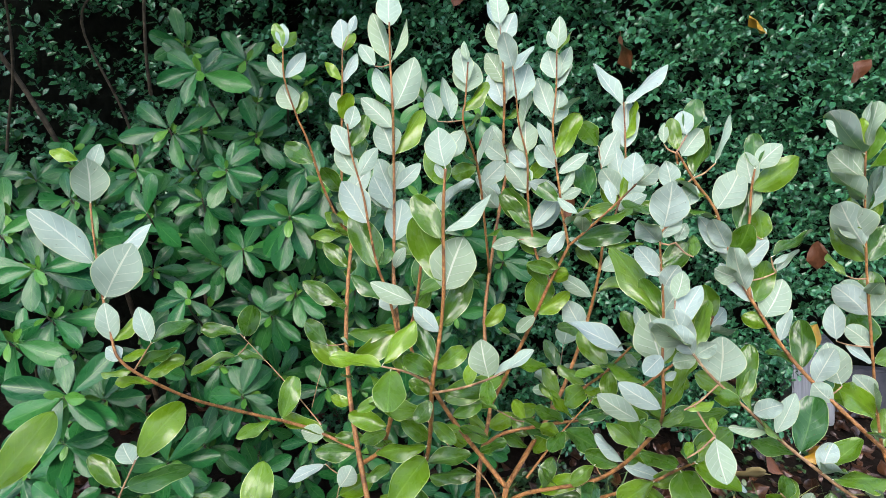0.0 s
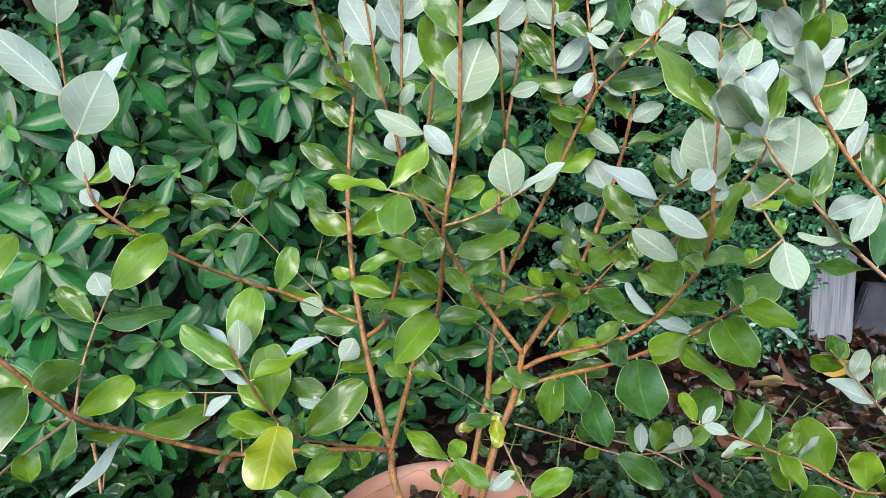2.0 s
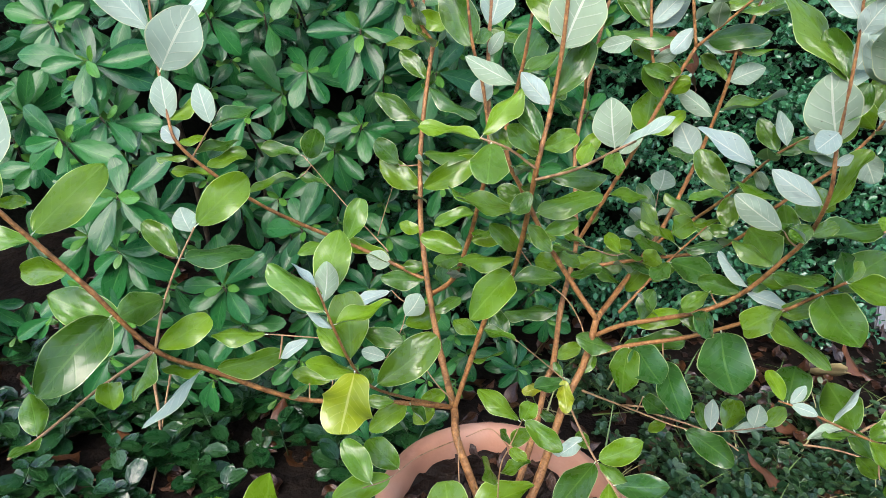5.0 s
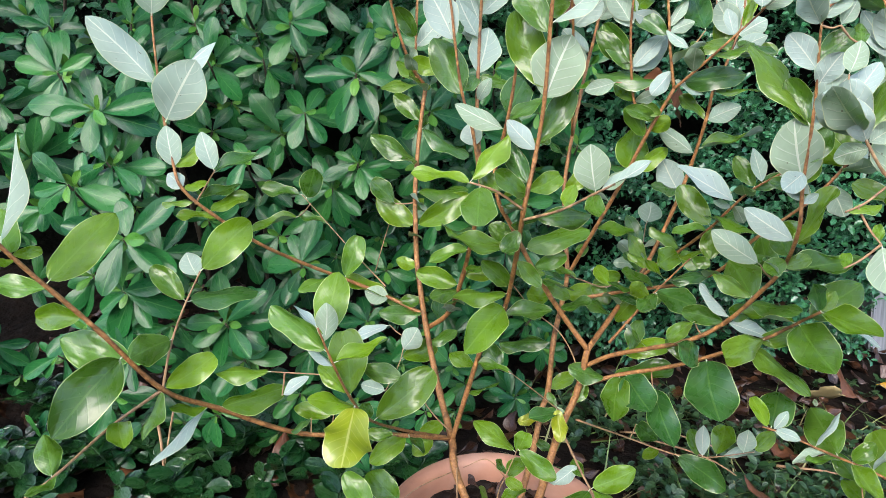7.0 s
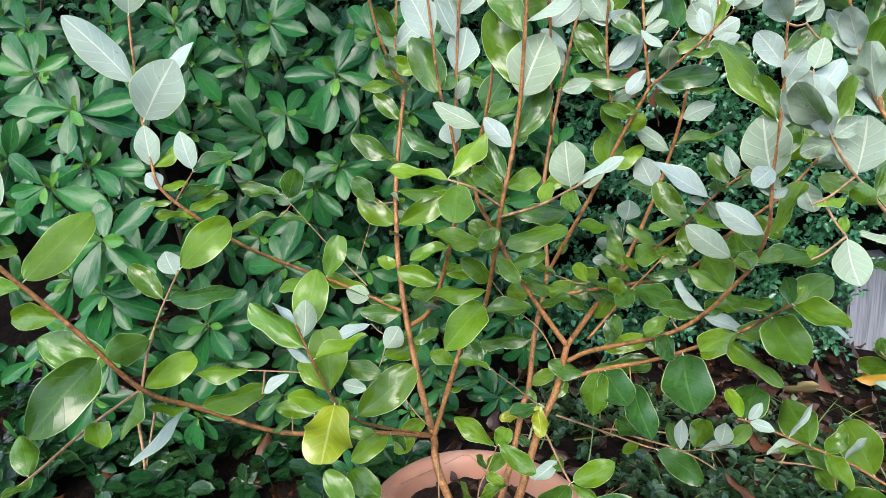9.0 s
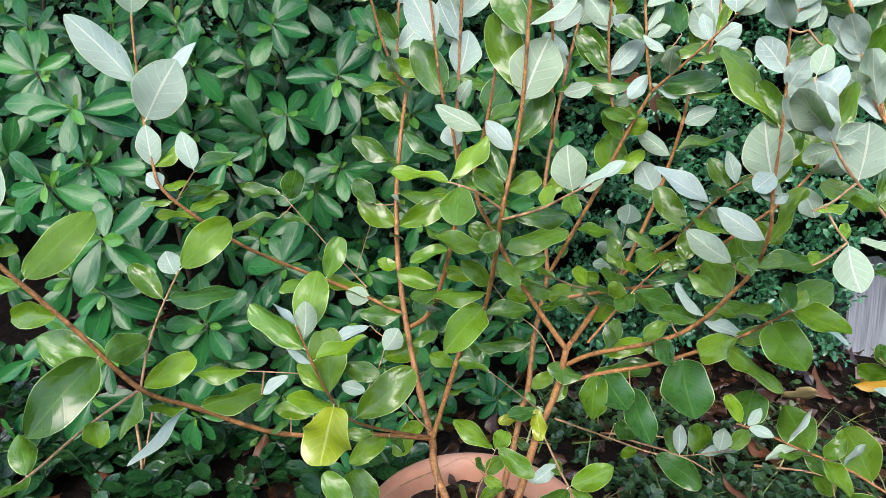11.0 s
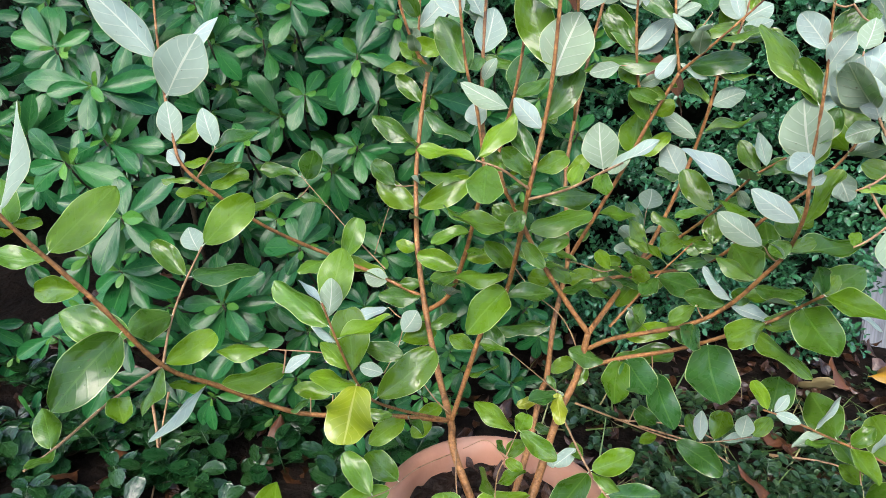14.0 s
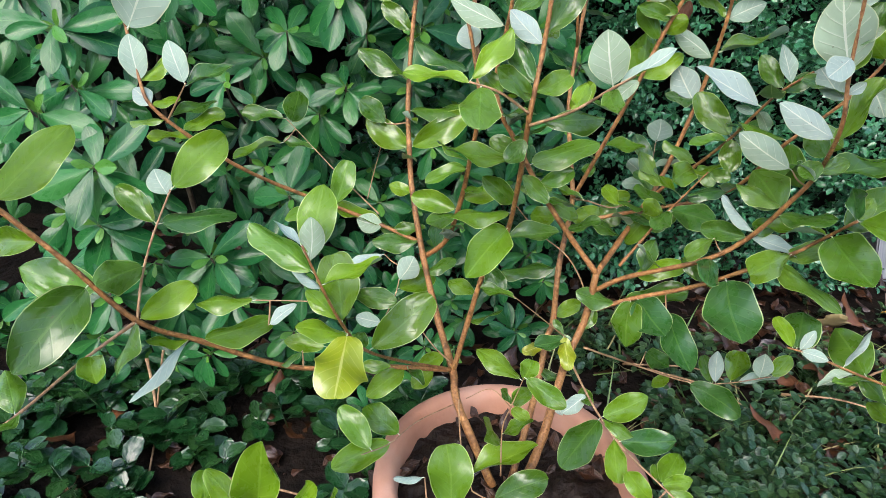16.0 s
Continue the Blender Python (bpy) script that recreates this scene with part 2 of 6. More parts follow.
# ---- leaf and stem kit ----
def leaf_shape(length_steps, across, peak, blunt, fold, droop, ripple, tip, seed=0, twist=0.0, wavy=0.04):
    """One leaf of length 1 along +y and width 1 at its widest, its upper face to +z: vertices, faces, face materials, uv."""
    rng = random.Random(seed)
    verts, uvs, top, low = [], [], [], []
    phase, lean = rng.uniform(0, 6.28), rng.uniform(-0.06, 0.06)

    def at(i, j, under):
        f = i / length_steps
        s = 0.6 * (0.5 - 0.5 * math.cos(math.pi * f)) + 0.4 * f
        u = (j / across - 0.5) * 2
        q = s ** peak
        w = max(0.0, math.sin(math.pi * q)) ** blunt
        if tip:
            w *= 1 - tip * max(0.0, s - 0.7) ** 1.2
        w *= 1 + wavy * math.sin(12 * s + phase + (2.1 if u > 0 else 0)) * min(1.0, 4 * s)
        if i == 0:
            w = 0.035
        if i == length_steps:
            w = 0.02
        x = u * w * 0.5 + lean * math.sin(math.pi * s) + 0.012 * math.sin(9 * s + phase) * u
        y = 0.06 + 0.94 * s
        z = fold * (abs(u) ** 1.5) * w * 0.5 - droop * s * s + ripple * math.sin(7.5 * s + phase + (1.6 if u > 0 else 0)) * abs(u) * w + twist * u * w * 0.5 * (s - 0.4)
        if under and 0 < j < across and 0 < i < length_steps:
            z -= 0.004
        return (x, y, z), (0.5 + u * 0.5, s)

    for under, table in ((False, top), (True, low)):
        for i in range(length_steps + 1):
            row = []
            for j in range(across + 1):
                v, t = at(i, j, under)
                row.append(len(verts))
                verts.append(v)
                uvs.append(t)
            table.append(row)
    faces, mats = [], []
    for under, table in ((False, top), (True, low)):
        for i in range(length_steps):
            for j in range(across):
                a, b, c, d = table[i][j], table[i][j + 1], table[i + 1][j + 1], table[i + 1][j]
                for f in ((a, b, c), (a, c, d)) if j < across / 2 else ((a, b, d), (b, c, d)):
                    faces.append(f[::-1] if under else f)
                    mats.append(1 if under else 0)
    # leaf stalk
    n = len(verts)
    for y, r, z in ((0.0, 0.016, 0.0), (0.09, 0.014, -0.008)):
        for k in range(4):
            a = math.pi / 2 * k
            verts.append((r * math.cos(a), y, z + 0.6 * r * math.sin(a)))
            uvs.append((0.5, 0.02))
    for k in range(4):
        faces.append((n + k, n + (k + 1) % 4, n + 4 + (k + 1) % 4, n + 4 + k))
        mats.append(1)
    return verts, faces, mats, uvs


def mesh_of(name, verts, faces, mats, uvs, materials, smooth=True):
    me = bpy.data.meshes.new(name)
    me.from_pydata([tuple(v) for v in verts], [], [tuple(f) for f in faces])
    for m in materials:
        me.materials.append(m)
    if mats is not None:
        me.polygons.foreach_set("material_index", np.asarray(mats, dtype=np.int32))
    if uvs is not None:
        layer = me.uv_layers.new(name="UVMap")
        loops = np.empty(len(me.loops), dtype=np.int32)
        me.loops.foreach_get("vertex_index", loops)
        layer.data.foreach_set("uv", np.asarray(uvs, dtype=np.float32)[loops].ravel())
    if smooth:
        me.polygons.foreach_set("use_smooth", np.ones(len(me.polygons), dtype=bool))
    me.update()
    return me


def single_sheet(shape):
    """The upper sheet alone of a leaf shape, for leaves too small to show their backs."""
    verts, faces, mats, uvs = shape
    faces = [f for f, m in zip(faces, mats) if m == 0]
    used = sorted({i for f in faces for i in f})
    where = {v: i for i, v in enumerate(used)}
    return [verts[i] for i in used], [tuple(where[i] for i in f) for f in faces], [0] * len(faces), [uvs[i] for i in used]


class Mass:
    """Many small pieces gathered into one mesh."""

    def __init__(self):
        self.verts, self.faces, self.mats, self.uvs, self.count = [], [], [], [], 0

    def add(self, shape, m):
        verts, faces, mats, uvs = shape
        a = np.array(m)
        v = np.asarray(verts) @ a[:3, :3].T + a[:3, 3]
        self.verts.append(v)
        self.faces.extend(tuple(i + self.count for i in f) for f in faces)
        self.mats.extend(mats)
        self.uvs.extend(uvs)
        self.count += len(v)

    def mesh(self, name, materials):
        return mesh_of(name, np.concatenate(self.verts), self.faces, self.mats, self.uvs, materials)


def part(name, data, parent, label="", local=None):
    ob = new(name, data)
    ob.parent = parent
    if local is not None:
        ob.matrix_basis = local
    if label:
        tagged(ob, label)
    return ob


def smooth_path(points, steps=8):
    """A curve through the points, evenly stepped between them."""
    p = [Vector(q) for q in points]
    out = []
    for i in range(len(p) - 1):
        a = p[i - 1] if i else 2 * p[0] - p[1]
        b, c = p[i], p[i + 1]
        d = p[i + 2] if i + 2 < len(p) else 2 * p[-1] - p[-2]
        for k in range(steps):
            u = k / steps
            out.append(0.5 * (2 * b + (c - a) * u + (2 * a - 5 * b + 4 * c - d) * u * u + (3 * b - a - 3 * c + d) * u ** 3))
    out.append(p[-1])
    return out


def tube(path, r0, r1, sides=8, knots=0.0, seed=0):
    """A tapering round stem along a path, with swollen knots where leaves sat."""
    rng = random.Random(seed)
    verts, faces = [], []
    side = Vector((1, 0, 0))
    for i, p in enumerate(path):
        ahead = (path[min(i + 1, len(path) - 1)] - path[max(i - 1, 0)]).normalized()
        side = (side - ahead * side.dot(ahead)).normalized() if abs(side.dot(ahead)) < 0.99 else ahead.orthogonal().normalized()
        up = ahead.cross(side)
        f = i / (len(path) - 1)
        r = r0 + (r1 - r0) * f
        r *= 1 + (knots if i % 8 == 0 else 0) + rng.uniform(-0.06, 0.06)
        for k in range(sides):
            a = 2 * math.pi * k / sides
            verts.append(p + (side * math.cos(a) + up * math.sin(a)) * r)
    n = len(path)
    for i in range(n - 1):
        for k in range(sides):
            j = (k + 1) % sides
            faces.append((i * sides + k, i * sides + j, (i + 1) * sides + j, (i + 1) * sides + k))
    faces.append(tuple(range(sides))[::-1])
    faces.append(tuple((n - 1) * sides + k for k in range(sides)))
    return verts, faces


def blade(direction, turn=0.0):
    """The turn that lays a leaf along a direction with its upper face skywards, then rolled about its length."""
    d = Vector(direction).normalized()
    up = Vector((0, 0, 1)) if abs(d.z) < 0.97 else Vector((0, -1, 0))
    n = (up - d * up.dot(d)).normalized()
    s = d.cross(n)
    a = radians(turn)
    n = n * math.cos(a) + s * math.sin(a)
    x = d.cross(n)
    return Matrix((x, d, n)).transposed().to_4x4()


def heading(az, el):
    a, e = radians(az), radians(el)
    return Vector((math.cos(e) * math.cos(a), math.cos(e) * math.sin(a), math.sin(e)))


# ---- ground ----
def ground_height(x, y):
    far = max(0.0, math.hypot(x - 0.2, y - 0.8) - 2.5)
    near = max(0.0, 1 - far)
    return near * (0.014 * noise.noise((x * 7, y * 7, 0.3)) + 0.006 * noise.noise((x * 23, y * 23, 4.0))) - 0.004


def build_ground():
    """One sheet, finely dug near the pot and reaching to the horizon."""
    line = [-400, -90, -25, -8, -4, -2.4] + [-1.6 + 0.04 * i for i in range(86)] + [2.4, 4, 8, 25, 90, 400]
    n = len(line)
    verts = [(x, y + 0.4, ground_height(x, y + 0.4)) for y in line for x in line]
    faces = [(r * n + c, r * n + c + 1, (r + 1) * n + c + 1, (r + 1) * n + c) for r in range(n - 1) for c in range(n - 1)]
    tagged(new("ground", mesh_of("ground", verts, faces, None, None, [SOIL])), "dark damp garden soil under the shrubs", "ground", kind="structure")


build_ground()




def build_sky_block_wall():
    """A plain wall behind the camera, unseen, added to close the place and block the low sky."""
    m, tree, b = material("pale brown render", 0.85, 0.2)
    n = noise_at(tree, 60.0, 5.0)
    tree.links.new(ramp(tree, noise_at(tree, 1.4, 4.0), (0.3, (0.20, 0.17, 0.14)), (0.7, (0.30, 0.26, 0.21))), b.inputs["Base Color"])
    bump(tree, b, n, 0.5, 0.004)
    bm = bmesh.new()
    bmesh.ops.create_cube(bm, size=1.0)
    for v in bm.verts:
        v.co = Vector((v.co.x * 9.0, v.co.y * 0.25, (v.co.z + 0.5) * 1.8))
    bmesh.ops.bevel(bm, geom=bm.edges[:], offset=0.012, segments=2, affect="EDGES")
    me = bpy.data.meshes.new("wall")
    bm.to_mesh(me)
    bm.free()
    me.materials.append(m)
    wall = tagged(new("wall_south", me), "plain pale brown wall, unseen, added to block the low sky", "wall", kind="structure")
    wall.location = (0.0, -2.6, -0.01)


build_sky_block_wall()

# ---- terracotta pot ----
POT = Vector((0.055, 0.465, 0.0))


def turned(profile, steps=64):
    """A round form from a profile of radius and height, from the outside up, over and down inside."""
    verts, faces = [], []
    for r, z in profile:
        for k in range(steps):
            a = 2 * math.pi * k / steps
            w = 1 + 0.004 * noise.noise((math.cos(a) * 2, math.sin(a) * 2, z * 8))
            verts.append((r * w * math.cos(a), r * w * math.sin(a), z + 0.0012 * noise.noise((math.cos(a) * 3, math.sin(a) * 3, 7.0))))
    for i in range(len(profile) - 1):
        for k in range(steps):
            j = (k + 1) % steps
            faces.append((i * steps + k, i * steps + j, (i + 1) * steps + j, (i + 1) * steps + k))
    return verts, faces


def build_pot():
    pot = tagged(new("terracotta_pot"), "round terracotta pot with a thick weathered rim, standing on soil", "flower pot")
    pot.location = POT
    rim = [(0.121, 0.245), (0.129, 0.248), (0.131, 0.256), (0.131, 0.288), (0.130, 0.296), (0.126, 0.300), (0.116, 0.300), (0.112, 0.297), (0.109, 0.290), (0.107, 0.262), (0.105, 0.222)]
    body = [(0.0, 0.004), (0.088, 0.004), (0.094, 0.010), (0.120, 0.244), (0.121, 0.2455)]
    lining = [(0.1055, 0.224), (0.104, 0.20), (0.085, 0.02), (0.0, 0.02)]
    part("body", mesh_of("pot body", *turned(body), None, None, [TERRACOTTA]), pot)
    part("rim", mesh_of("pot rim", *turned(rim), None, None, [TERRACOTTA]), pot, "thick terracotta rim with a rough inner edge")
    part("lining", mesh_of("pot lining", *turned(lining), None, None, [TERRACOTTA]), pot)
    soil = bmesh.new()
    bmesh.ops.create_grid(soil, x_segments=44, y_segments=44, size=0.112)
    for v in soil.verts:
        r = v.co.length
        if r > 0.1076:
            v.co *= 0.1076 / r
        v.co.z = 0.272 + 0.010 * noise.noise((v.co.x * 30, v.co.y * 30, 2)) + 0.006 * noise.noise((v.co.x * 90, v.co.y * 90, 5))
    me = bpy.data.meshes.new("potting soil")
    soil.to_mesh(me)
    me.materials.append(POTTING)
    earth_top = tagged(new("potting_soil", me), "black moist potting soil filling the terracotta pot", "soil")
    earth_top.location = POT


build_pot()

# ---- shrubs with felted leaves ----
SHRUB_LEAVES = [mesh_of("shrub leaf", *leaf_shape(14, 4, p, b, f, d, r, t, seed, w), [SHRUB_TOP, FELT])
                for seed, (p, b, f, d, r, t, w) in enumerate(((1.10, 0.53, 0.12, 0.02, 0.075, 0.1, 0.1), (1.04, 0.57, -0.18, 0.07, 0.07, 0.2, -0.15), (1.16, 0.51, 0.20, -0.06, 0.085, 0.1, 0.15),
                                                              (1.06, 0.54, -0.1, 0.12, 0.06, 0.2, 0.2), (1.12, 0.50, 0.08, -0.1, 0.085, 0.0, -0.2), (1.18, 0.55, -0.22, 0.085, 0.075, 0.1, 0.1),
                                                              (1.08, 0.53, 0.24, 0.085, 0.075, 0.1, 0.0), (1.14, 0.52, -0.12, -0.08, 0.07, 0.1, 0.25)))]
POINTED_LEAVES = [mesh_of("broad shrub leaf", *leaf_shape(14, 6, p, b, f, d, 0.04, t, 40 + seed, w), [SHRUB_TOP, FELT])
                  for seed, (p, b, f, d, t, w) in enumerate(((1.00, 0.66, 0.10, -0.05, 0.3, 0.1), (0.96, 0.70, -0.14, 0.06, 0.3, -0.15), (1.05, 0.64, 0.16, 0.03, 0.2, 0.2), (0.98, 0.68, -0.08, -0.08, 0.3, 0.0)))]


def repainted(meshes, mat):
    made = [me.copy() for me in meshes]
    for me in made:
        me.materials[0] = mat
    return made


YOUNG_LEAVES = repainted(SHRUB_LEAVES, YOUNG_TOP)
YELLOW_LEAVES = [mesh_of("yellow leaf", *leaf_shape(20, 6, 1.05, 0.44, -0.1, 0.05, 0.13, 0.0, 3, 0.0, 0.10), [YELLOW_TOP, FELT])]
leaf_dice = random.Random(11)


def sprig(parent, points, r0, r1, *groups):
    """A stem through the points, with its leaves: place along the stem, heading, rise, length, width, roll and kind."""
    path = smooth_path(points)
    start = path[0]
    verts, faces = tube([p - start for p in path], r0 * 0.76, r1 * 0.78, 8 if r0 > 0.0025 else 6, 0.10, len(bpy.data.objects))
    stem = part("stem", mesh_of("stem", verts, faces, None, None, [BARK if r0 > 0.0021 else TWIG]), parent, local=Matrix.Translation(start - parent.location))
    for group in groups:
        for at, az, el, length, width, turn, *kind in group:
            p = path[min(len(path) - 1, round(at * (len(path) - 1)))] - start
            kinds = {"yellow": YELLOW_LEAVES, "young": YOUNG_LEAVES, "pale": POINTED_LEAVES}
            me = leaf_dice.choice(kinds[kind[0]] if kind else SHRUB_LEAVES)
            m = Matrix.Translation(p) @ blade(heading(az, el), turn) @ Matrix.Diagonal((width, length, length, 1))
            part("leaf", me, stem, "yellowing leaf" if kind == ["yellow"] else "", m)
    return stem


shrub = tagged(new("potted_shrub"), "evergreen shrub with orange-brown stems and white-backed leaves, growing in the pot", "shrub")
shrub.location = (POT.x, POT.y, 0.272)
other_shrub = tagged(new("shrub"), "evergreen shrub with white-backed oval leaves leaning across from beside the pot", "shrub")
other_shrub.location = (0.62, 0.30, 0.0)
sprig(other_shrub, [(0.62, 0.30, -0.01), (0.60, 0.31, 0.16), (0.56, 0.34, 0.34)], 0.010, 0.007)
for fork in ((0.509, 0.40, 0.564), (0.472, 0.37, 0.536), (0.516, 0.48, 0.479), (0.461, 0.36, 0.476), (0.481, 0.42, 0.431)):
    sprig(other_shrub, [(0.56, 0.34, 0.335), (0.545, 0.36, 0.39), fork], 0.004, 0.0028)
sprig(shrub, [(0.038, 0.47, 0.274), (-0.003, 0.515, 0.333), (-0.011, 0.545, 0.348), (-0.032, 0.6, 0.368), (-0.058, 0.665, 0.409), (-0.079, 0.71, 0.469), (-0.087, 0.73, 0.514), (-0.093, 0.75, 0.559), (-0.095, 0.775, 0.62), (-0.094, 0.796, 0.673)], 0.00555, 0.00297,
      [(0.423, 30, 18, 0.038, 0.019, 17), (0.472, -172, -5, 0.055, 0.024, -26), (0.556, 148, -4, 0.034, 0.016, -61, "young"),
       (0.645, 277, 33, 0.040, 0.018, -12), (0.667, 30, 27, 0.079, 0.032, 59, "young"), (0.667, 149, 16, 0.067, 0.031, -55),
       (0.75, 283, 9, 0.038, 0.020, -32), (0.764, 19, 6, 0.069, 0.028, 17), (0.833, 167, 17, 0.067, 0.027, -30),
       (0.836, 238, 7, 0.030, 0.015, -17), (0.889, 87, 21, 0.036, 0.018, -27), (0.903, -18, -17, 0.072, 0.029, 11)],
      [(0.917, 158, 33, 0.049, 0.022, -63)])
sprig(shrub, [(-0.096, 0.79, 0.653), (-0.094, 0.796, 0.673), (-0.111, 0.79, 0.696), (-0.131, 0.785, 0.742), (-0.148, 0.775, 0.801), (-0.161, 0.772, 0.832), (-0.172, 0.76, 0.876), (-0.172, 0.755, 0.911)], 0.00296, 0.001056,
      [(0.11, 244, 34, 0.042, 0.023, -24), (0.268, 265, 30, 0.042, 0.020, -13), (0.321, 18, -17, 0.039, 0.023, 77, "young"),
       (0.5, 150, 16, 0.056, 0.026, -63), (0.714, 63, 61, 0.034, 0.014, 19, "young"), (0.732, 137, 49, 0.041, 0.029, 143, "pale"),
       (0.857, 146, 42, 0.040, 0.016, 130, "pale"), (0.857, 41, 47, 0.041, 0.018, -113, "pale"), (0.982, 146, 16, 0.023, 0.011, -69, "young"),
       (1, 138, 57, 0.032, 0.015, -37, "young"), (1, 104, 60, 0.033, 0.016, -179, "pale"), (1, 63, 39, 0.032, 0.015, 53, "young")])
sprig(shrub, [(-0.096, 0.79, 0.653), (-0.094, 0.796, 0.673), (-0.108, 0.81, 0.683), (-0.114, 0.825, 0.758), (-0.117, 0.84, 0.838), (-0.118, 0.847, 0.871), (-0.119, 0.85, 0.909)], 0.00296, 0.001056,
      [(0.124, 333, 55, 0.034, 0.018, 19), (0.25, 175, -4, 0.053, 0.021, -23), (0.277, 152, 39, 0.043, 0.022, -10),
       (0.377, 251, 44, 0.029, 0.016, -22), (0.417, 15, 52, 0.058, 0.026, -103), (0.438, -155, 51, 0.045, 0.023, -93),
       (0.521, -22, 57, 0.056, 0.025, -69), (0.573, 186, 37, 0.029, 0.014, -19), (0.625, -15, 73, 0.039, 0.022, 112, "young"),
       (0.646, 136, 50, 0.034, 0.020, 140, "pale"), (0.812, 60, 56, 0.050, 0.020, -178, "pale"), (0.833, 158, 38, 0.034, 0.014, -37, "young")],
      [(1, 108, 60, 0.045, 0.028, 171, "pale"), (1, 38, 50, 0.031, 0.013, 67, "young")])
sprig(shrub, [(-0.059, 0.674, 0.404), (-0.033, 0.66, 0.438), (-0.02, 0.64, 0.498), (-0.014, 0.62, 0.551), (-0.008, 0.592, 0.609)], 0.00407, 0.00264,
      [(0.122, 95, 27, 0.038, 0.020, 33), (0.246, 285, 39, 0.044, 0.023, -11), (0.33, 272, 30, 0.043, 0.023, 12),
       (0.415, 224, 3, 0.039, 0.019, -34), (0.438, 168, 5, 0.054, 0.024, -62, "young"), (0.5, -4, 22, 0.045, 0.019, 56, "young"),
       (0.557, 313, 9, 0.029, 0.016, 19), (0.688, -153, -11, 0.046, 0.018, -22, "young"), (0.704, 159, 27, 0.039, 0.019, 21),
       (0.804, 221, 3, 0.028, 0.013, 21)])
sprig(shrub, [(-0.008, 0.592, 0.609), (-0.021, 0.62, 0.681), (-0.026, 0.66, 0.719), (-0.03, 0.68, 0.777), (-0.033, 0.67, 0.855), (-0.038, 0.68, 0.898), (-0.041, 0.68, 0.946)], 0.00296, 0.001056,
      [(0.208, 38, 58, 0.027, 0.013, -126, "pale"), (0.312, 80, 55, 0.052, 0.033, -167, "pale"), (0.312, -17, -7, 0.040, 0.016, 40),
       (0.417, 163, 55, 0.047, 0.029, 117, "pale"), (0.419, 176, 23, 0.036, 0.019, 30), (0.458, 152, 60, 0.046, 0.025, 125),
       (0.479, 13, 46, 0.042, 0.018, -105, "pale"), (0.5, 48, 71, 0.025, 0.020, -134, "pale"), (0.562, 45, 55, 0.064, 0.026, 12, "young"),
       (0.562, 152, 61, 0.041, 0.031, 124, "pale"), (0.625, 153, 33, 0.051, 0.022, 116, "pale"), (0.667, 60, 57, 0.067, 0.033, -143, "pale")],
      [(0.688, 134, 51, 0.049, 0.020, 167, "pale"), (0.854, 131, 53, 0.062, 0.025, 174, "pale"), (0.854, 61, 57, 0.055, 0.014, 159, "pale"),
       (0.979, 98, 61, 0.045, 0.027, 178, "pale")])
sprig(shrub, [(-0.008, 0.592, 0.609), (-0.023, 0.6, 0.669), (-0.037, 0.6, 0.706), (-0.047, 0.6, 0.749), (-0.054, 0.6, 0.783), (-0.066, 0.6, 0.822), (-0.07, 0.6, 0.85)], 0.00222, 0.00099,
      [(0.125, 143, 63, 0.023, 0.022, 131, "pale"), (0.312, 135, 43, 0.071, 0.033, -46), (0.333, 68, 19, 0.028, 0.013, 44),
       (0.5, 164, 54, 0.052, 0.030, 118, "pale"), (0.542, 81, 21, 0.026, 0.013, 25), (0.729, 163, 51, 0.039, 0.021, 117, "pale"),
       (0.729, 22, 58, 0.035, 0.016, -108, "pale"), (0.812, 160, 54, 0.037, 0.020, 120, "pale"), (0.82, 84, 17, 0.042, 0.020, 17),
       (0.854, 52, 56, 0.037, 0.016, 48), (0.958, 72, 59, 0.026, 0.016, -151, "pale")])
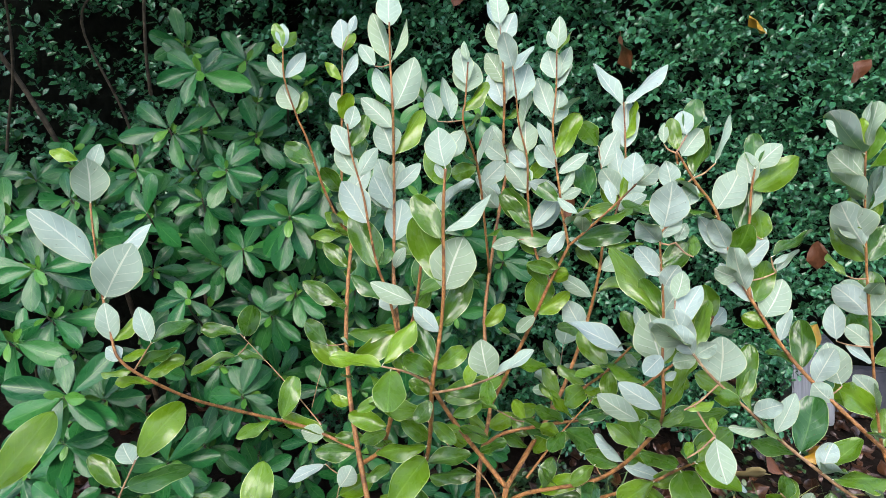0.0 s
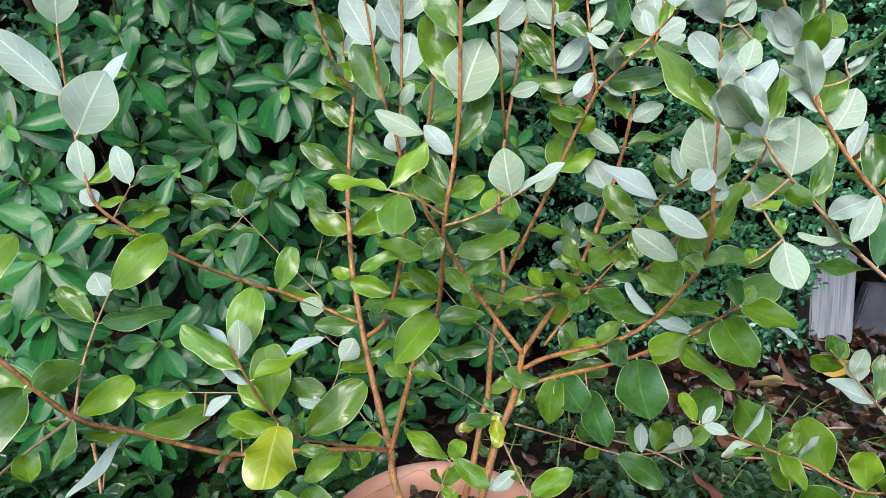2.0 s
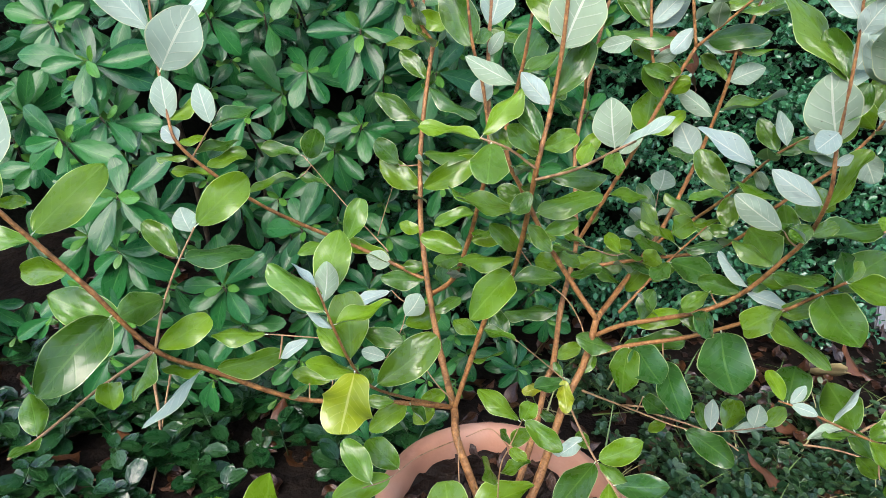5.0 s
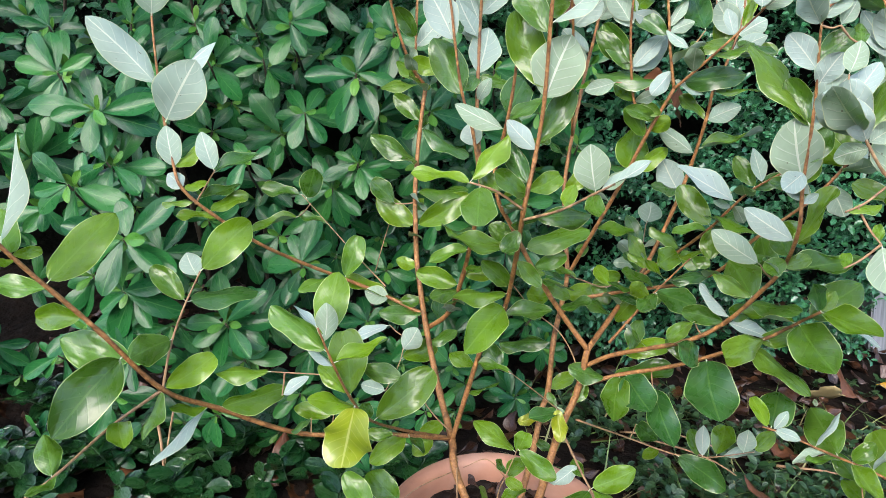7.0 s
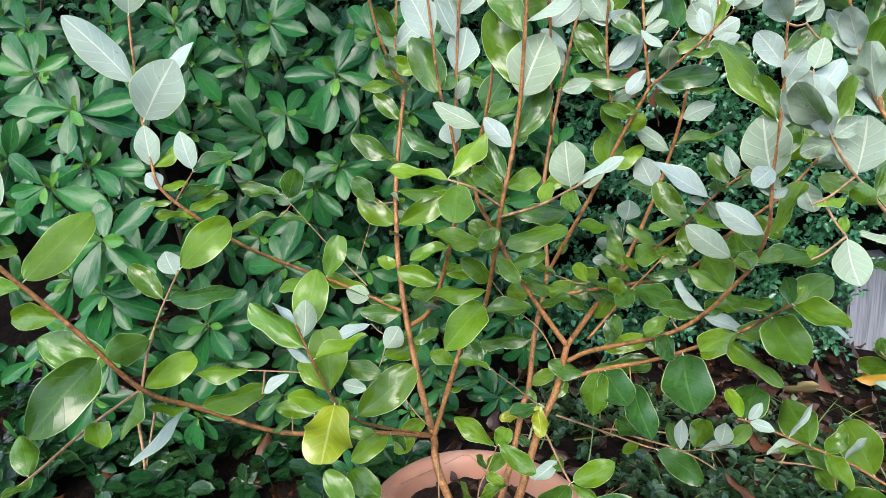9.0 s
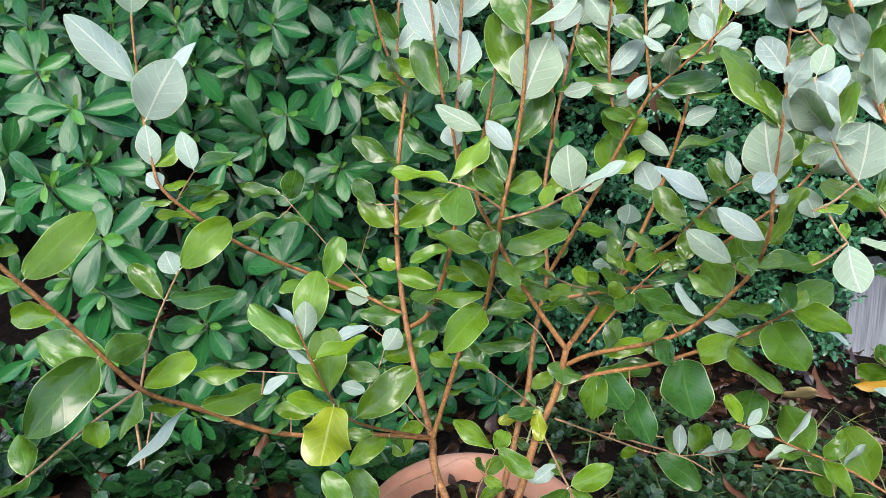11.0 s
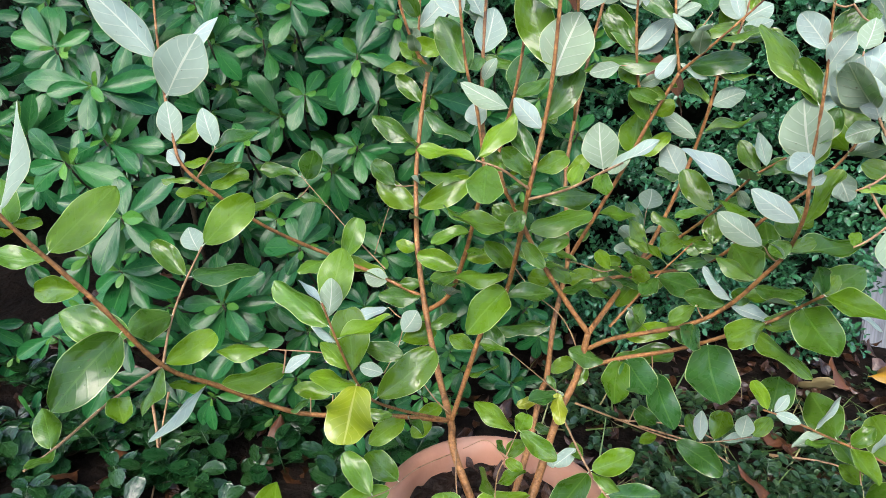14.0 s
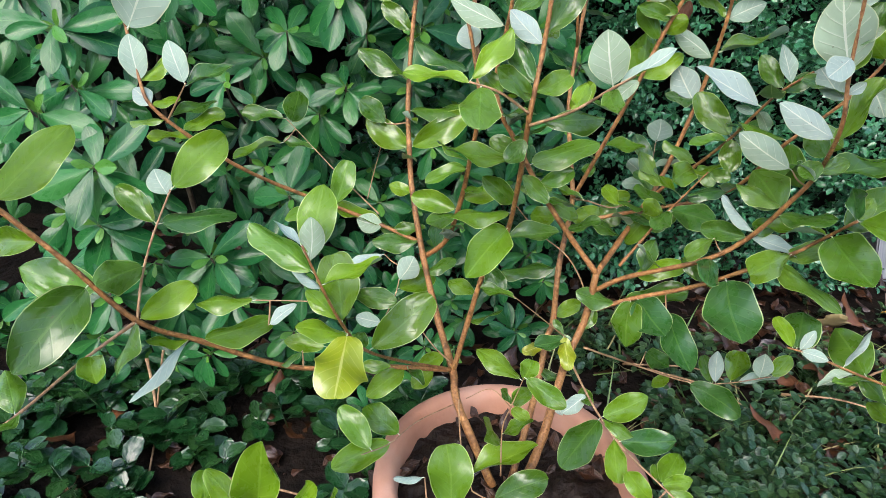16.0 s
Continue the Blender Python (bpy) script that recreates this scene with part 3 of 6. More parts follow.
sprig(shrub, [(-0.011, 0.545, 0.348), (-0.001, 0.555, 0.404), (0.01, 0.56, 0.462), (0.026, 0.555, 0.506), (0.029, 0.52, 0.578), (0.028, 0.49, 0.634), (0.032, 0.5, 0.677), (0.033, 0.5, 0.722), (0.029, 0.495, 0.784), (0.028, 0.49, 0.81), (0.028, 0.49, 0.834)], 0.0037, 0.001452,
      [(0.105, 1, 24, 0.037, 0.018, -18), (0.156, 142, 6, 0.036, 0.019, -15), (0.212, -28, -49, 0.030, 0.020, 50),
       (0.287, 16, 9, 0.053, 0.021, 21), (0.312, -117, -13, 0.072, 0.032, -30, "young"), (0.338, -162, 2, 0.056, 0.022, -14),
       (0.346, 156, 28, 0.035, 0.016, -8), (0.35, -166, 41, 0.039, 0.018, -79), (0.373, 10, 8, 0.030, 0.015, 17),
       (0.4, -7, -40, 0.034, 0.015, 55), (0.425, 171, -6, 0.062, 0.025, -12), (0.463, -131, -36, 0.026, 0.016, -39)],
      [(0.525, -147, 38, 0.041, 0.018, -68), (0.531, 157, 27, 0.043, 0.022, 9), (0.537, 47, 12, 0.038, 0.018, 53, "young"),
       (0.537, -162, -7, 0.020, 0.008, -13, "young"), (0.55, 143, 43, 0.042, 0.017, -54), (0.613, 170, 39, 0.034, 0.016, 105, "pale"),
       (0.625, 48, 51, 0.052, 0.022, 39), (0.626, 86, 3, 0.036, 0.020, -10), (0.7, 24, 73, 0.052, 0.041, -119, "pale"),
       (0.713, 136, 54, 0.066, 0.029, -51), (0.775, 140, 40, 0.050, 0.023, -49), (0.787, 9, 41, 0.052, 0.021, -165, "pale")],
      [(0.838, 129, 73, 0.017, 0.012, 143, "pale"), (0.875, 3, 44, 0.032, 0.014, -55), (0.938, 116, 36, 0.046, 0.022, -31, "young"),
       (0.963, 162, 53, 0.015, 0.007, 112, "pale"), (1, 135, 70, 0.034, 0.026, 136, "pale")])
sprig(shrub, [(0.027, 0.488, 0.637), (0.005, 0.48, 0.652), (-0.017, 0.475, 0.659)], 0.001628, 0.00099,
      [(0.438, 141, 26, 0.029, 0.014, -54), (0.812, -88, -17, 0.045, 0.029, 2), (0.938, 171, 2, 0.051, 0.020, -12, "young"),
       (1, 45, 47, 0.050, 0.020, 13, "young")])
sprig(shrub, [(0.029, 0.488, 0.628), (0.055, 0.47, 0.646), (0.075, 0.446, 0.67), (0.087, 0.444, 0.679)], 0.001628, 0.00099,
      [(0.083, 14, 7, 0.050, 0.020, 42), (0.375, 74, 24, 0.027, 0.012, 12, "young"), (0.625, -83, -16, 0.029, 0.014, 26),
       (0.667, -170, 74, 0.036, 0.026, 76, "pale"), (0.708, 12, 32, 0.042, 0.016, -176, "pale")])
sprig(shrub, [(0.064, 0.46, 0.285), (0.082, 0.5, 0.315), (0.098, 0.54, 0.379), (0.112, 0.56, 0.416), (0.117, 0.573, 0.463)], 0.00629, 0.00396,
      [(0.375, -48, -38, 0.017, 0.010, -142, "pale"), (0.625, -162, -8, 0.043, 0.018, -9), (0.688, 43, 49, 0.025, 0.015, 29)])
sprig(shrub, [(0.117, 0.573, 0.463), (0.091, 0.58, 0.491), (0.054, 0.579, 0.539), (0.025, 0.575, 0.586), (0.009, 0.57, 0.612), (0.002, 0.57, 0.642), (0.006, 0.565, 0.678), (0.009, 0.56, 0.712), (0.01, 0.56, 0.764)], 0.0037, 0.00165,
      [(0.157, 5, 17, 0.034, 0.018, 5), (0.188, 131, -20, 0.043, 0.021, -72, "young"), (0.227, 330, 10, 0.039, 0.018, -17),
       (0.234, 12, -27, 0.043, 0.018, 54), (0.266, 26, 18, 0.037, 0.017, 56, "young"), (0.312, 21, 20, 0.073, 0.029, 26, "young"),
       (0.319, 89, 17, 0.035, 0.016, 25), (0.344, 163, 12, 0.031, 0.019, -65), (0.387, 314, 33, 0.040, 0.022, 14),
       (0.435, 295, 36, 0.030, 0.014, -23), (0.49, 311, 19, 0.043, 0.021, 5), (0.712, 68, 35, 0.037, 0.017, -14)],
      [(0.766, 179, 23, 0.050, 0.020, 133, "pale"), (0.797, 28, 32, 0.039, 0.015, 25, "young"), (0.812, 78, 22, 0.057, 0.028, 19)])
sprig(shrub, [(0.117, 0.573, 0.463), (0.143, 0.62, 0.475), (0.174, 0.67, 0.498), (0.19, 0.69, 0.521), (0.206, 0.7, 0.579), (0.214, 0.7, 0.633), (0.215, 0.69, 0.685), (0.213, 0.685, 0.716)], 0.00407, 0.00198,
      [(0.153, 150, 18, 0.037, 0.020, -1), (0.351, 128, 27, 0.033, 0.018, -20), (0.41, 133, 34, 0.040, 0.020, -18),
       (0.625, 160, 53, 0.044, 0.030, 102, "pale"), (0.641, 202, 2, 0.042, 0.020, -16), (0.75, 176, 28, 0.049, 0.020, 117, "pale"),
       (0.768, 13, 14, 0.074, 0.019, 1), (0.857, 12, 26, 0.040, 0.021, -113, "pale"), (0.857, 142, 27, 0.039, 0.016, -31),
       (1, 12, 11, 0.052, 0.014, 11)])
sprig(shrub, [(0.213, 0.685, 0.716), (0.228, 0.71, 0.742), (0.239, 0.73, 0.786), (0.236, 0.74, 0.831), (0.23, 0.75, 0.875)], 0.00222, 0.00099,
      [(0.312, 119, 48, 0.041, 0.019, -45), (0.312, 6, 32, 0.040, 0.019, -113, "pale"), (0.312, 6, 3, 0.048, 0.019, 29),
       (0.375, -48, 0, 0.044, 0.017, 32), (0.406, 165, 48, 0.040, 0.026, 98), (0.406, 21, 30, 0.036, 0.023, -121),
       (0.438, 132, 71, 0.055, 0.022, 139, "pale"), (0.469, 55, 46, 0.033, 0.015, 23, "young"), (0.688, 87, 61, 0.066, 0.032, 167, "pale"),
       (0.75, 57, 62, 0.050, 0.020, -35, "young"), (0.969, 145, 42, 0.065, 0.026, 160, "pale"), (0.969, 33, 41, 0.081, 0.032, 174, "pale")])
sprig(shrub, [(0.055, 0.48, 0.265), (0.077, 0.56, 0.316), (0.086, 0.605, 0.357), (0.091, 0.615, 0.374), (0.091, 0.64, 0.427), (0.097, 0.67, 0.456), (0.104, 0.71, 0.479), (0.099, 0.74, 0.515), (0.092, 0.78, 0.568), (0.096, 0.82, 0.625), (0.106, 0.87, 0.705), (0.113, 0.885, 0.768), (0.105, 0.89, 0.799), (0.1, 0.885, 0.862), (0.09, 0.88, 0.929)], 0.00481, 0.00198,
      [(0.098, -49, 9, 0.024, 0.011, 49), (0.134, -148, -7, 0.029, 0.013, -43, "yellow"), (0.223, 37, 9, 0.037, 0.017, 42, "young"),
       (0.286, 168, -13, 0.065, 0.026, -16), (0.378, 174, 35, 0.033, 0.016, -22), (0.384, 31, 7, 0.047, 0.022, 53, "young"),
       (0.417, 175, 28, 0.031, 0.016, -5), (0.562, 25, 50, 0.042, 0.021, 55, "young"), (0.614, 143, 21, 0.040, 0.020, 18),
       (0.68, 356, -2, 0.035, 0.017, -23), (0.714, 176, 45, 0.038, 0.025, 93), (0.732, 173, 33, 0.047, 0.022, 95)],
      [(0.777, -15, 62, 0.049, 0.031, -86), (0.795, 172, 33, 0.044, 0.027, 100, "pale"), (0.797, 75, 27, 0.038, 0.018, 20),
       (0.839, 179, 52, 0.037, 0.016, 89), (0.842, 302, 35, 0.035, 0.016, 22), (0.893, 149, 44, 0.044, 0.018, -30, "young"),
       (0.896, 43, 34, 0.032, 0.016, -8), (0.911, 158, 63, 0.053, 0.031, 108), (0.92, 76, 60, 0.035, 0.028, -170, "pale"),
       (0.929, 82, 61, 0.051, 0.030, -176, "pale"), (0.946, 140, 47, 0.051, 0.030, 120, "pale"), (0.964, -30, 72, 0.038, 0.024, -66)],
      [(0.991, 136, 49, 0.047, 0.021, 123, "pale"), (1, 57, 56, 0.053, 0.026, -146, "pale")])
sprig(shrub, [(0.104, 0.71, 0.479), (0.122, 0.7, 0.541), (0.142, 0.69, 0.609), (0.156, 0.685, 0.662), (0.174, 0.683, 0.715)], 0.00333, 0.00231,
      [(0.137, 70, 9, 0.029, 0.014, 17), (0.218, 216, 35, 0.029, 0.014, 9), (0.288, 352, 5, 0.044, 0.024, 12),
       (0.403, 156, 10, 0.035, 0.019, 22), (0.552, 118, 1, 0.038, 0.018, -10), (0.562, 80, 31, 0.078, 0.037, -2, "young"),
       (0.562, 25, 31, 0.053, 0.021, 26, "young"), (0.562, -156, -40, 0.031, 0.015, 125), (0.75, -167, 47, 0.041, 0.018, -101, "young"),
       (0.844, -160, 18, 0.038, 0.016, -71), (0.902, 75, 8, 0.030, 0.016, -9)])
sprig(shrub, [(0.174, 0.683, 0.715), (0.163, 0.685, 0.751), (0.156, 0.69, 0.782), (0.143, 0.696, 0.842), (0.142, 0.7, 0.887), (0.138, 0.7, 0.928)], 0.00222, 0.00099,
      [(0.05, 154, -8, 0.081, 0.021, -22), (0.05, 8, -17, 0.038, 0.015, -148, "pale"), (0.1, -147, -48, 0.034, 0.017, 131),
       (0.136, 321, 44, 0.040, 0.020, -5), (0.3, 151, 24, 0.046, 0.019, -70), (0.325, 5, 28, 0.026, 0.013, -109, "pale"),
       (0.35, 29, 63, 0.033, 0.013, -159, "pale"), (0.45, 10, 39, 0.042, 0.017, -135, "pale"), (0.475, 174, 42, 0.034, 0.022, 96),
       (0.5, 40, 55, 0.059, 0.024, 18, "young"), (0.5, 154, 60, 0.047, 0.019, 157, "pale"), (0.625, 74, 60, 0.043, 0.026, -172, "pale")],
      [(0.65, 127, 54, 0.055, 0.024, 131, "pale"), (0.692, 9, 25, 0.033, 0.019, -26), (0.8, 49, 52, 0.038, 0.015, 175, "pale"),
       (0.85, 123, 56, 0.037, 0.024, 134, "pale"), (0.85, 56, 55, 0.045, 0.018, -166, "pale"), (0.975, 37, 54, 0.032, 0.010, -10),
       (1, 85, 61, 0.040, 0.017, 176, "pale"), (1, 132, 52, 0.025, 0.011, 124, "pale")])
sprig(shrub, [(0.174, 0.683, 0.715), (0.194, 0.67, 0.744), (0.21, 0.66, 0.768), (0.229, 0.65, 0.797), (0.224, 0.64, 0.798)], 0.00222, 0.00099,
      [(0.062, 12, 9, 0.066, 0.026, 61), (0.156, 250, 46, 0.036, 0.019, 6), (0.25, -173, 48, 0.025, 0.012, -104),
       (0.328, 5, 27, 0.042, 0.020, 7), (0.531, 113, 54, 0.031, 0.013, 153, "pale"), (0.594, 62, 61, 0.028, 0.011, -16, "young"),
       (0.75, -54, 47, 0.034, 0.021, -63), (1, 89, 76, 0.036, 0.025, 165, "pale")])
sprig(shrub, [(0.159, 0.69, 0.665), (0.141, 0.7, 0.695), (0.131, 0.7, 0.729), (0.123, 0.7, 0.768), (0.118, 0.7, 0.81), (0.105, 0.7, 0.848), (0.097, 0.69, 0.885), (0.09, 0.69, 0.914)], 0.00222, 0.00099,
      [(0.018, -38, 35, 0.028, 0.018, 95), (0.125, -42, -1, 0.032, 0.014, 79), (0.143, 109, 17, 0.043, 0.023, -51, "young"),
       (0.143, -43, 34, 0.029, 0.013, -59), (0.268, 144, 46, 0.060, 0.025, -66), (0.268, 43, 41, 0.061, 0.027, -137, "pale"),
       (0.286, 14, 50, 0.043, 0.018, -117, "pale"), (0.304, 149, 32, 0.051, 0.021, -64), (0.429, 126, 50, 0.040, 0.027, 128, "pale"),
       (0.446, 168, 45, 0.040, 0.022, 103, "pale"), (0.482, 9, -17, 0.040, 0.018, -87, "pale"), (0.482, 49, 28, 0.037, 0.017, 45, "young")],
      [(0.536, 158, 34, 0.027, 0.017, 107), (0.589, 111, 74, 0.037, 0.029, 152, "pale"), (0.679, 69, 59, 0.052, 0.021, 144, "pale"),
       (0.804, 64, 58, 0.046, 0.025, -157, "pale"), (0.946, 42, 48, 0.040, 0.016, -177, "pale"), (0.964, -157, 67, 0.040, 0.021, 65)])
sprig(shrub, [(0.096, 0.82, 0.625), (0.068, 0.76, 0.775), (0.044, 0.72, 0.841), (0.044, 0.72, 0.87), (0.044, 0.72, 0.91)], 0.00222, 0.00099,
      [(0.104, 310, 41, 0.034, 0.016, 22), (0.219, 23, 44, 0.042, 0.026, -117), (0.267, 201, 33, 0.031, 0.015, -17),
       (0.281, 34, 65, 0.051, 0.021, 175, "pale"), (0.281, -157, -18, 0.036, 0.023, -71), (0.426, 296, 58, 0.033, 0.016, 31),
       (0.469, -169, -57, 0.039, 0.025, 105), (0.594, 35, 50, 0.048, 0.019, 21), (0.781, 95, 61, 0.043, 0.035, 173, "pale"),
       (0.844, 118, 58, 0.045, 0.024, 149, "pale"), (1, 114, 59, 0.026, 0.010, -176, "pale")])
sprig(shrub, [(0.119, 0.57, 0.446), (0.142, 0.56, 0.469), (0.194, 0.53, 0.51), (0.22, 0.517, 0.542), (0.229, 0.49, 0.588), (0.234, 0.478, 0.615), (0.222, 0.448, 0.657), (0.216, 0.45, 0.69), (0.21, 0.45, 0.73), (0.205, 0.45, 0.757), (0.196, 0.45, 0.799), (0.202, 0.45, 0.811)], 0.003256, 0.000792,
      [(0.102, 14, 10, 0.053, 0.021, 36, "young"), (0.119, 68, 32, 0.038, 0.018, 29), (0.142, 144, 22, 0.031, 0.016, 27),
       (0.192, 255, 4, 0.045, 0.025, -23), (0.273, 138, -11, 0.043, 0.018, -67), (0.273, -10, -8, 0.047, 0.019, -165, "pale"),
       (0.28, 46, 3, 0.034, 0.017, 22), (0.284, 174, 40, 0.044, 0.018, 160, "pale"), (0.33, -58, 16, 0.049, 0.020, 30),
       (0.341, 97, 11, 0.061, 0.036, -43), (0.341, 128, 10, 0.042, 0.017, -25), (0.443, 13, 12, 0.070, 0.028, 5)],
      [(0.447, 217, 22, 0.031, 0.016, -23), (0.455, 28, 15, 0.029, 0.013, 49), (0.477, -153, -17, 0.024, 0.015, -48),
       (0.489, 98, 17, 0.035, 0.017, -43), (0.511, 35, 46, 0.055, 0.022, -28), (0.523, 174, 27, 0.045, 0.018, 113, "pale"),
       (0.602, 12, 37, 0.013, 0.007, -124, "pale"), (0.636, 172, 68, 0.048, 0.034, 81, "pale"), (0.636, 47, 54, 0.037, 0.015, -33, "young"),
       (0.659, -143, -28, 0.026, 0.016, 142), (0.67, 13, 72, 0.028, 0.017, 51), (0.716, 79, 55, 0.033, 0.021, 168, "pale")],
      [(0.727, 138, 47, 0.073, 0.026, -10), (0.727, 132, 48, 0.038, 0.017, -65), (0.75, -44, 66, 0.033, 0.021, -75),
       (0.818, -49, 68, 0.026, 0.016, -68), (0.841, 159, 42, 0.031, 0.017, 92), (0.852, 18, 47, 0.030, 0.019, 55),
       (0.898, -147, 38, 0.039, 0.018, 49), (0.909, 173, 37, 0.014, 0.013, 96, "pale"), (0.909, 14, 56, 0.023, 0.015, -122),
       (0.943, -101, 86, 0.039, 0.029, 161, "pale")])
sprig(shrub, [(0.122, 0.565, 0.427), (0.151, 0.56, 0.446), (0.193, 0.54, 0.476), (0.228, 0.52, 0.51), (0.251, 0.503, 0.538), (0.261, 0.495, 0.554), (0.269, 0.47, 0.585)], 0.003108, 0.001452,
      [(0.102, 178, 7, 0.041, 0.022, -26), (0.125, 11, 5, 0.066, 0.026, 16), (0.167, -101, -15, 0.063, 0.028, 4),
       (0.188, -75, -2, 0.057, 0.034, 38), (0.374, 334, 15, 0.034, 0.018, -28), (0.396, 161, 31, 0.032, 0.018, -65),
       (0.438, -89, -21, 0.070, 0.045, 25), (0.583, -56, -3, 0.065, 0.026, 7), (0.627, 1, 13, 0.036, 0.020, 30),
       (0.667, -140, -2, 0.054, 0.024, -38), (0.896, 132, -20, 0.050, 0.013, -9, "young"), (0.896, -85, -7, 0.058, 0.034, 46)],
      [(0.938, 26, 28, 0.062, 0.029, 37), (1, 45, 36, 0.024, 0.011, 16), (1, -14, -18, 0.052, 0.019, -168, "pale"),
       (1, -69, 13, 0.052, 0.021, 39, "young"), (1, -155, 52, 0.036, 0.015, -95)])
sprig(shrub, [(0.095, 0.65, 0.461), (0.118, 0.64, 0.488), (0.175, 0.632, 0.511), (0.211, 0.62, 0.528), (0.235, 0.6, 0.556), (0.242, 0.56, 0.607), (0.27, 0.545, 0.651), (0.288, 0.543, 0.684), (0.29, 0.54, 0.699)], 0.00296, 0.00132,
      [(0.169, 280, 18, 0.036, 0.020, -24), (0.237, 185, 8, 0.034, 0.017, 9), (0.25, 180, -60, 0.050, 0.022, -42, "young"),
       (0.277, 187, 24, 0.043, 0.023, -14), (0.337, 249, 36, 0.035, 0.018, 18), (0.469, -169, -7, 0.040, 0.016, -23),
       (0.489, 235, 18, 0.038, 0.019, 25), (0.557, 285, 29, 0.043, 0.021, 31), (0.588, 36, 17, 0.031, 0.015, 7),
       (0.639, 143, 11, 0.044, 0.021, 1), (0.641, -28, -62, 0.041, 0.021, 77), (0.688, 8, -27, 0.041, 0.018, 78)],
      [(0.75, 165, 43, 0.034, 0.018, 93), (0.758, 168, 15, 0.038, 0.020, -26), (0.812, 2, -51, 0.034, 0.020, -75),
       (0.867, 294, 24, 0.038, 0.021, -19), (0.875, -157, 31, 0.040, 0.021, -110, "young"), (0.891, 28, 42, 0.025, 0.016, -140),
       (0.953, 135, 66, 0.035, 0.021, -70)])
sprig(shrub, [(0.174, 0.67, 0.498), (0.189, 0.66, 0.527), (0.207, 0.65, 0.551), (0.221, 0.62, 0.59), (0.228, 0.6, 0.619), (0.24, 0.59, 0.644), (0.257, 0.58, 0.665)], 0.00259, 0.001188,
      [(0.148, 158, 23, 0.030, 0.014, -24), (0.293, 332, 32, 0.043, 0.020, 1), (0.333, -127, -3, 0.047, 0.025, -37, "young"),
       (0.354, -41, -39, 0.027, 0.017, 59, "young"), (0.354, 158, 28, 0.040, 0.019, -23), (0.5, -169, -4, 0.037, 0.015, -15, "young"),
       (0.521, 126, 31, 0.054, 0.025, -55), (0.521, -30, 10, 0.035, 0.015, 26), (0.521, -77, -66, 0.032, 0.020, 31),
       (0.548, 26, 21, 0.043, 0.020, 13), (0.596, 231, 16, 0.031, 0.017, 0), (0.688, -177, 16, 0.019, 0.008, 115, "pale")],
      [(0.708, 29, -45, 0.028, 0.012, -41), (0.729, 180, 22, 0.071, 0.028, 145, "pale"), (0.788, 240, 31, 0.042, 0.021, 14),
       (0.833, 18, 28, 0.031, 0.014, 58), (0.854, 132, 40, 0.035, 0.016, -61), (0.896, 145, 59, 0.034, 0.014, 132, "pale"),
       (0.979, 4, -1, 0.029, 0.018, -104)])
sprig(shrub, [(0.141, 0.59, 0.464), (0.159, 0.6, 0.488), (0.174, 0.6, 0.517), (0.189, 0.6, 0.541), (0.204, 0.6, 0.565)], 0.00222, 0.000792,
      [(0.332, 23, 30, 0.031, 0.015, 16), (0.5, -147, 32, 0.034, 0.017, -90), (0.548, 241, 0, 0.040, 0.019, 0),
       (0.562, -59, 12, 0.057, 0.026, 68), (0.721, 126, 11, 0.042, 0.022, 23), (1, -12, -6, 0.020, 0.013, 70)])
sprig(shrub, [(0.174, 0.67, 0.498), (0.191, 0.74, 0.499), (0.205, 0.79, 0.499), (0.214, 0.83, 0.513), (0.215, 0.83, 0.519)], 0.00111, 0.000594,
      [(0.188, 157, -10, 0.030, 0.015, 111), (0.25, -153, 34, 0.041, 0.018, 58), (0.469, 12, 11, 0.041, 0.017, -52),
       (0.5, 129, 40, 0.047, 0.019, -50), (0.781, 75, 72, 0.030, 0.032, -180, "pale")])
sprig(shrub, [(0.104, 0.71, 0.479), (0.115, 0.68, 0.491), (0.136, 0.65, 0.499), (0.151, 0.64, 0.513)], 0.00148, 0.00066,
      [(0.277, 182, 19, 0.038, 0.018, -9), (0.5, 31, 5, 0.039, 0.018, 55, "young"), (0.5, -32, -31, 0.030, 0.019, 58),
       (0.712, 326, 1, 0.043, 0.024, 9), (0.792, 116, 15, 0.035, 0.016, -44, "young")])
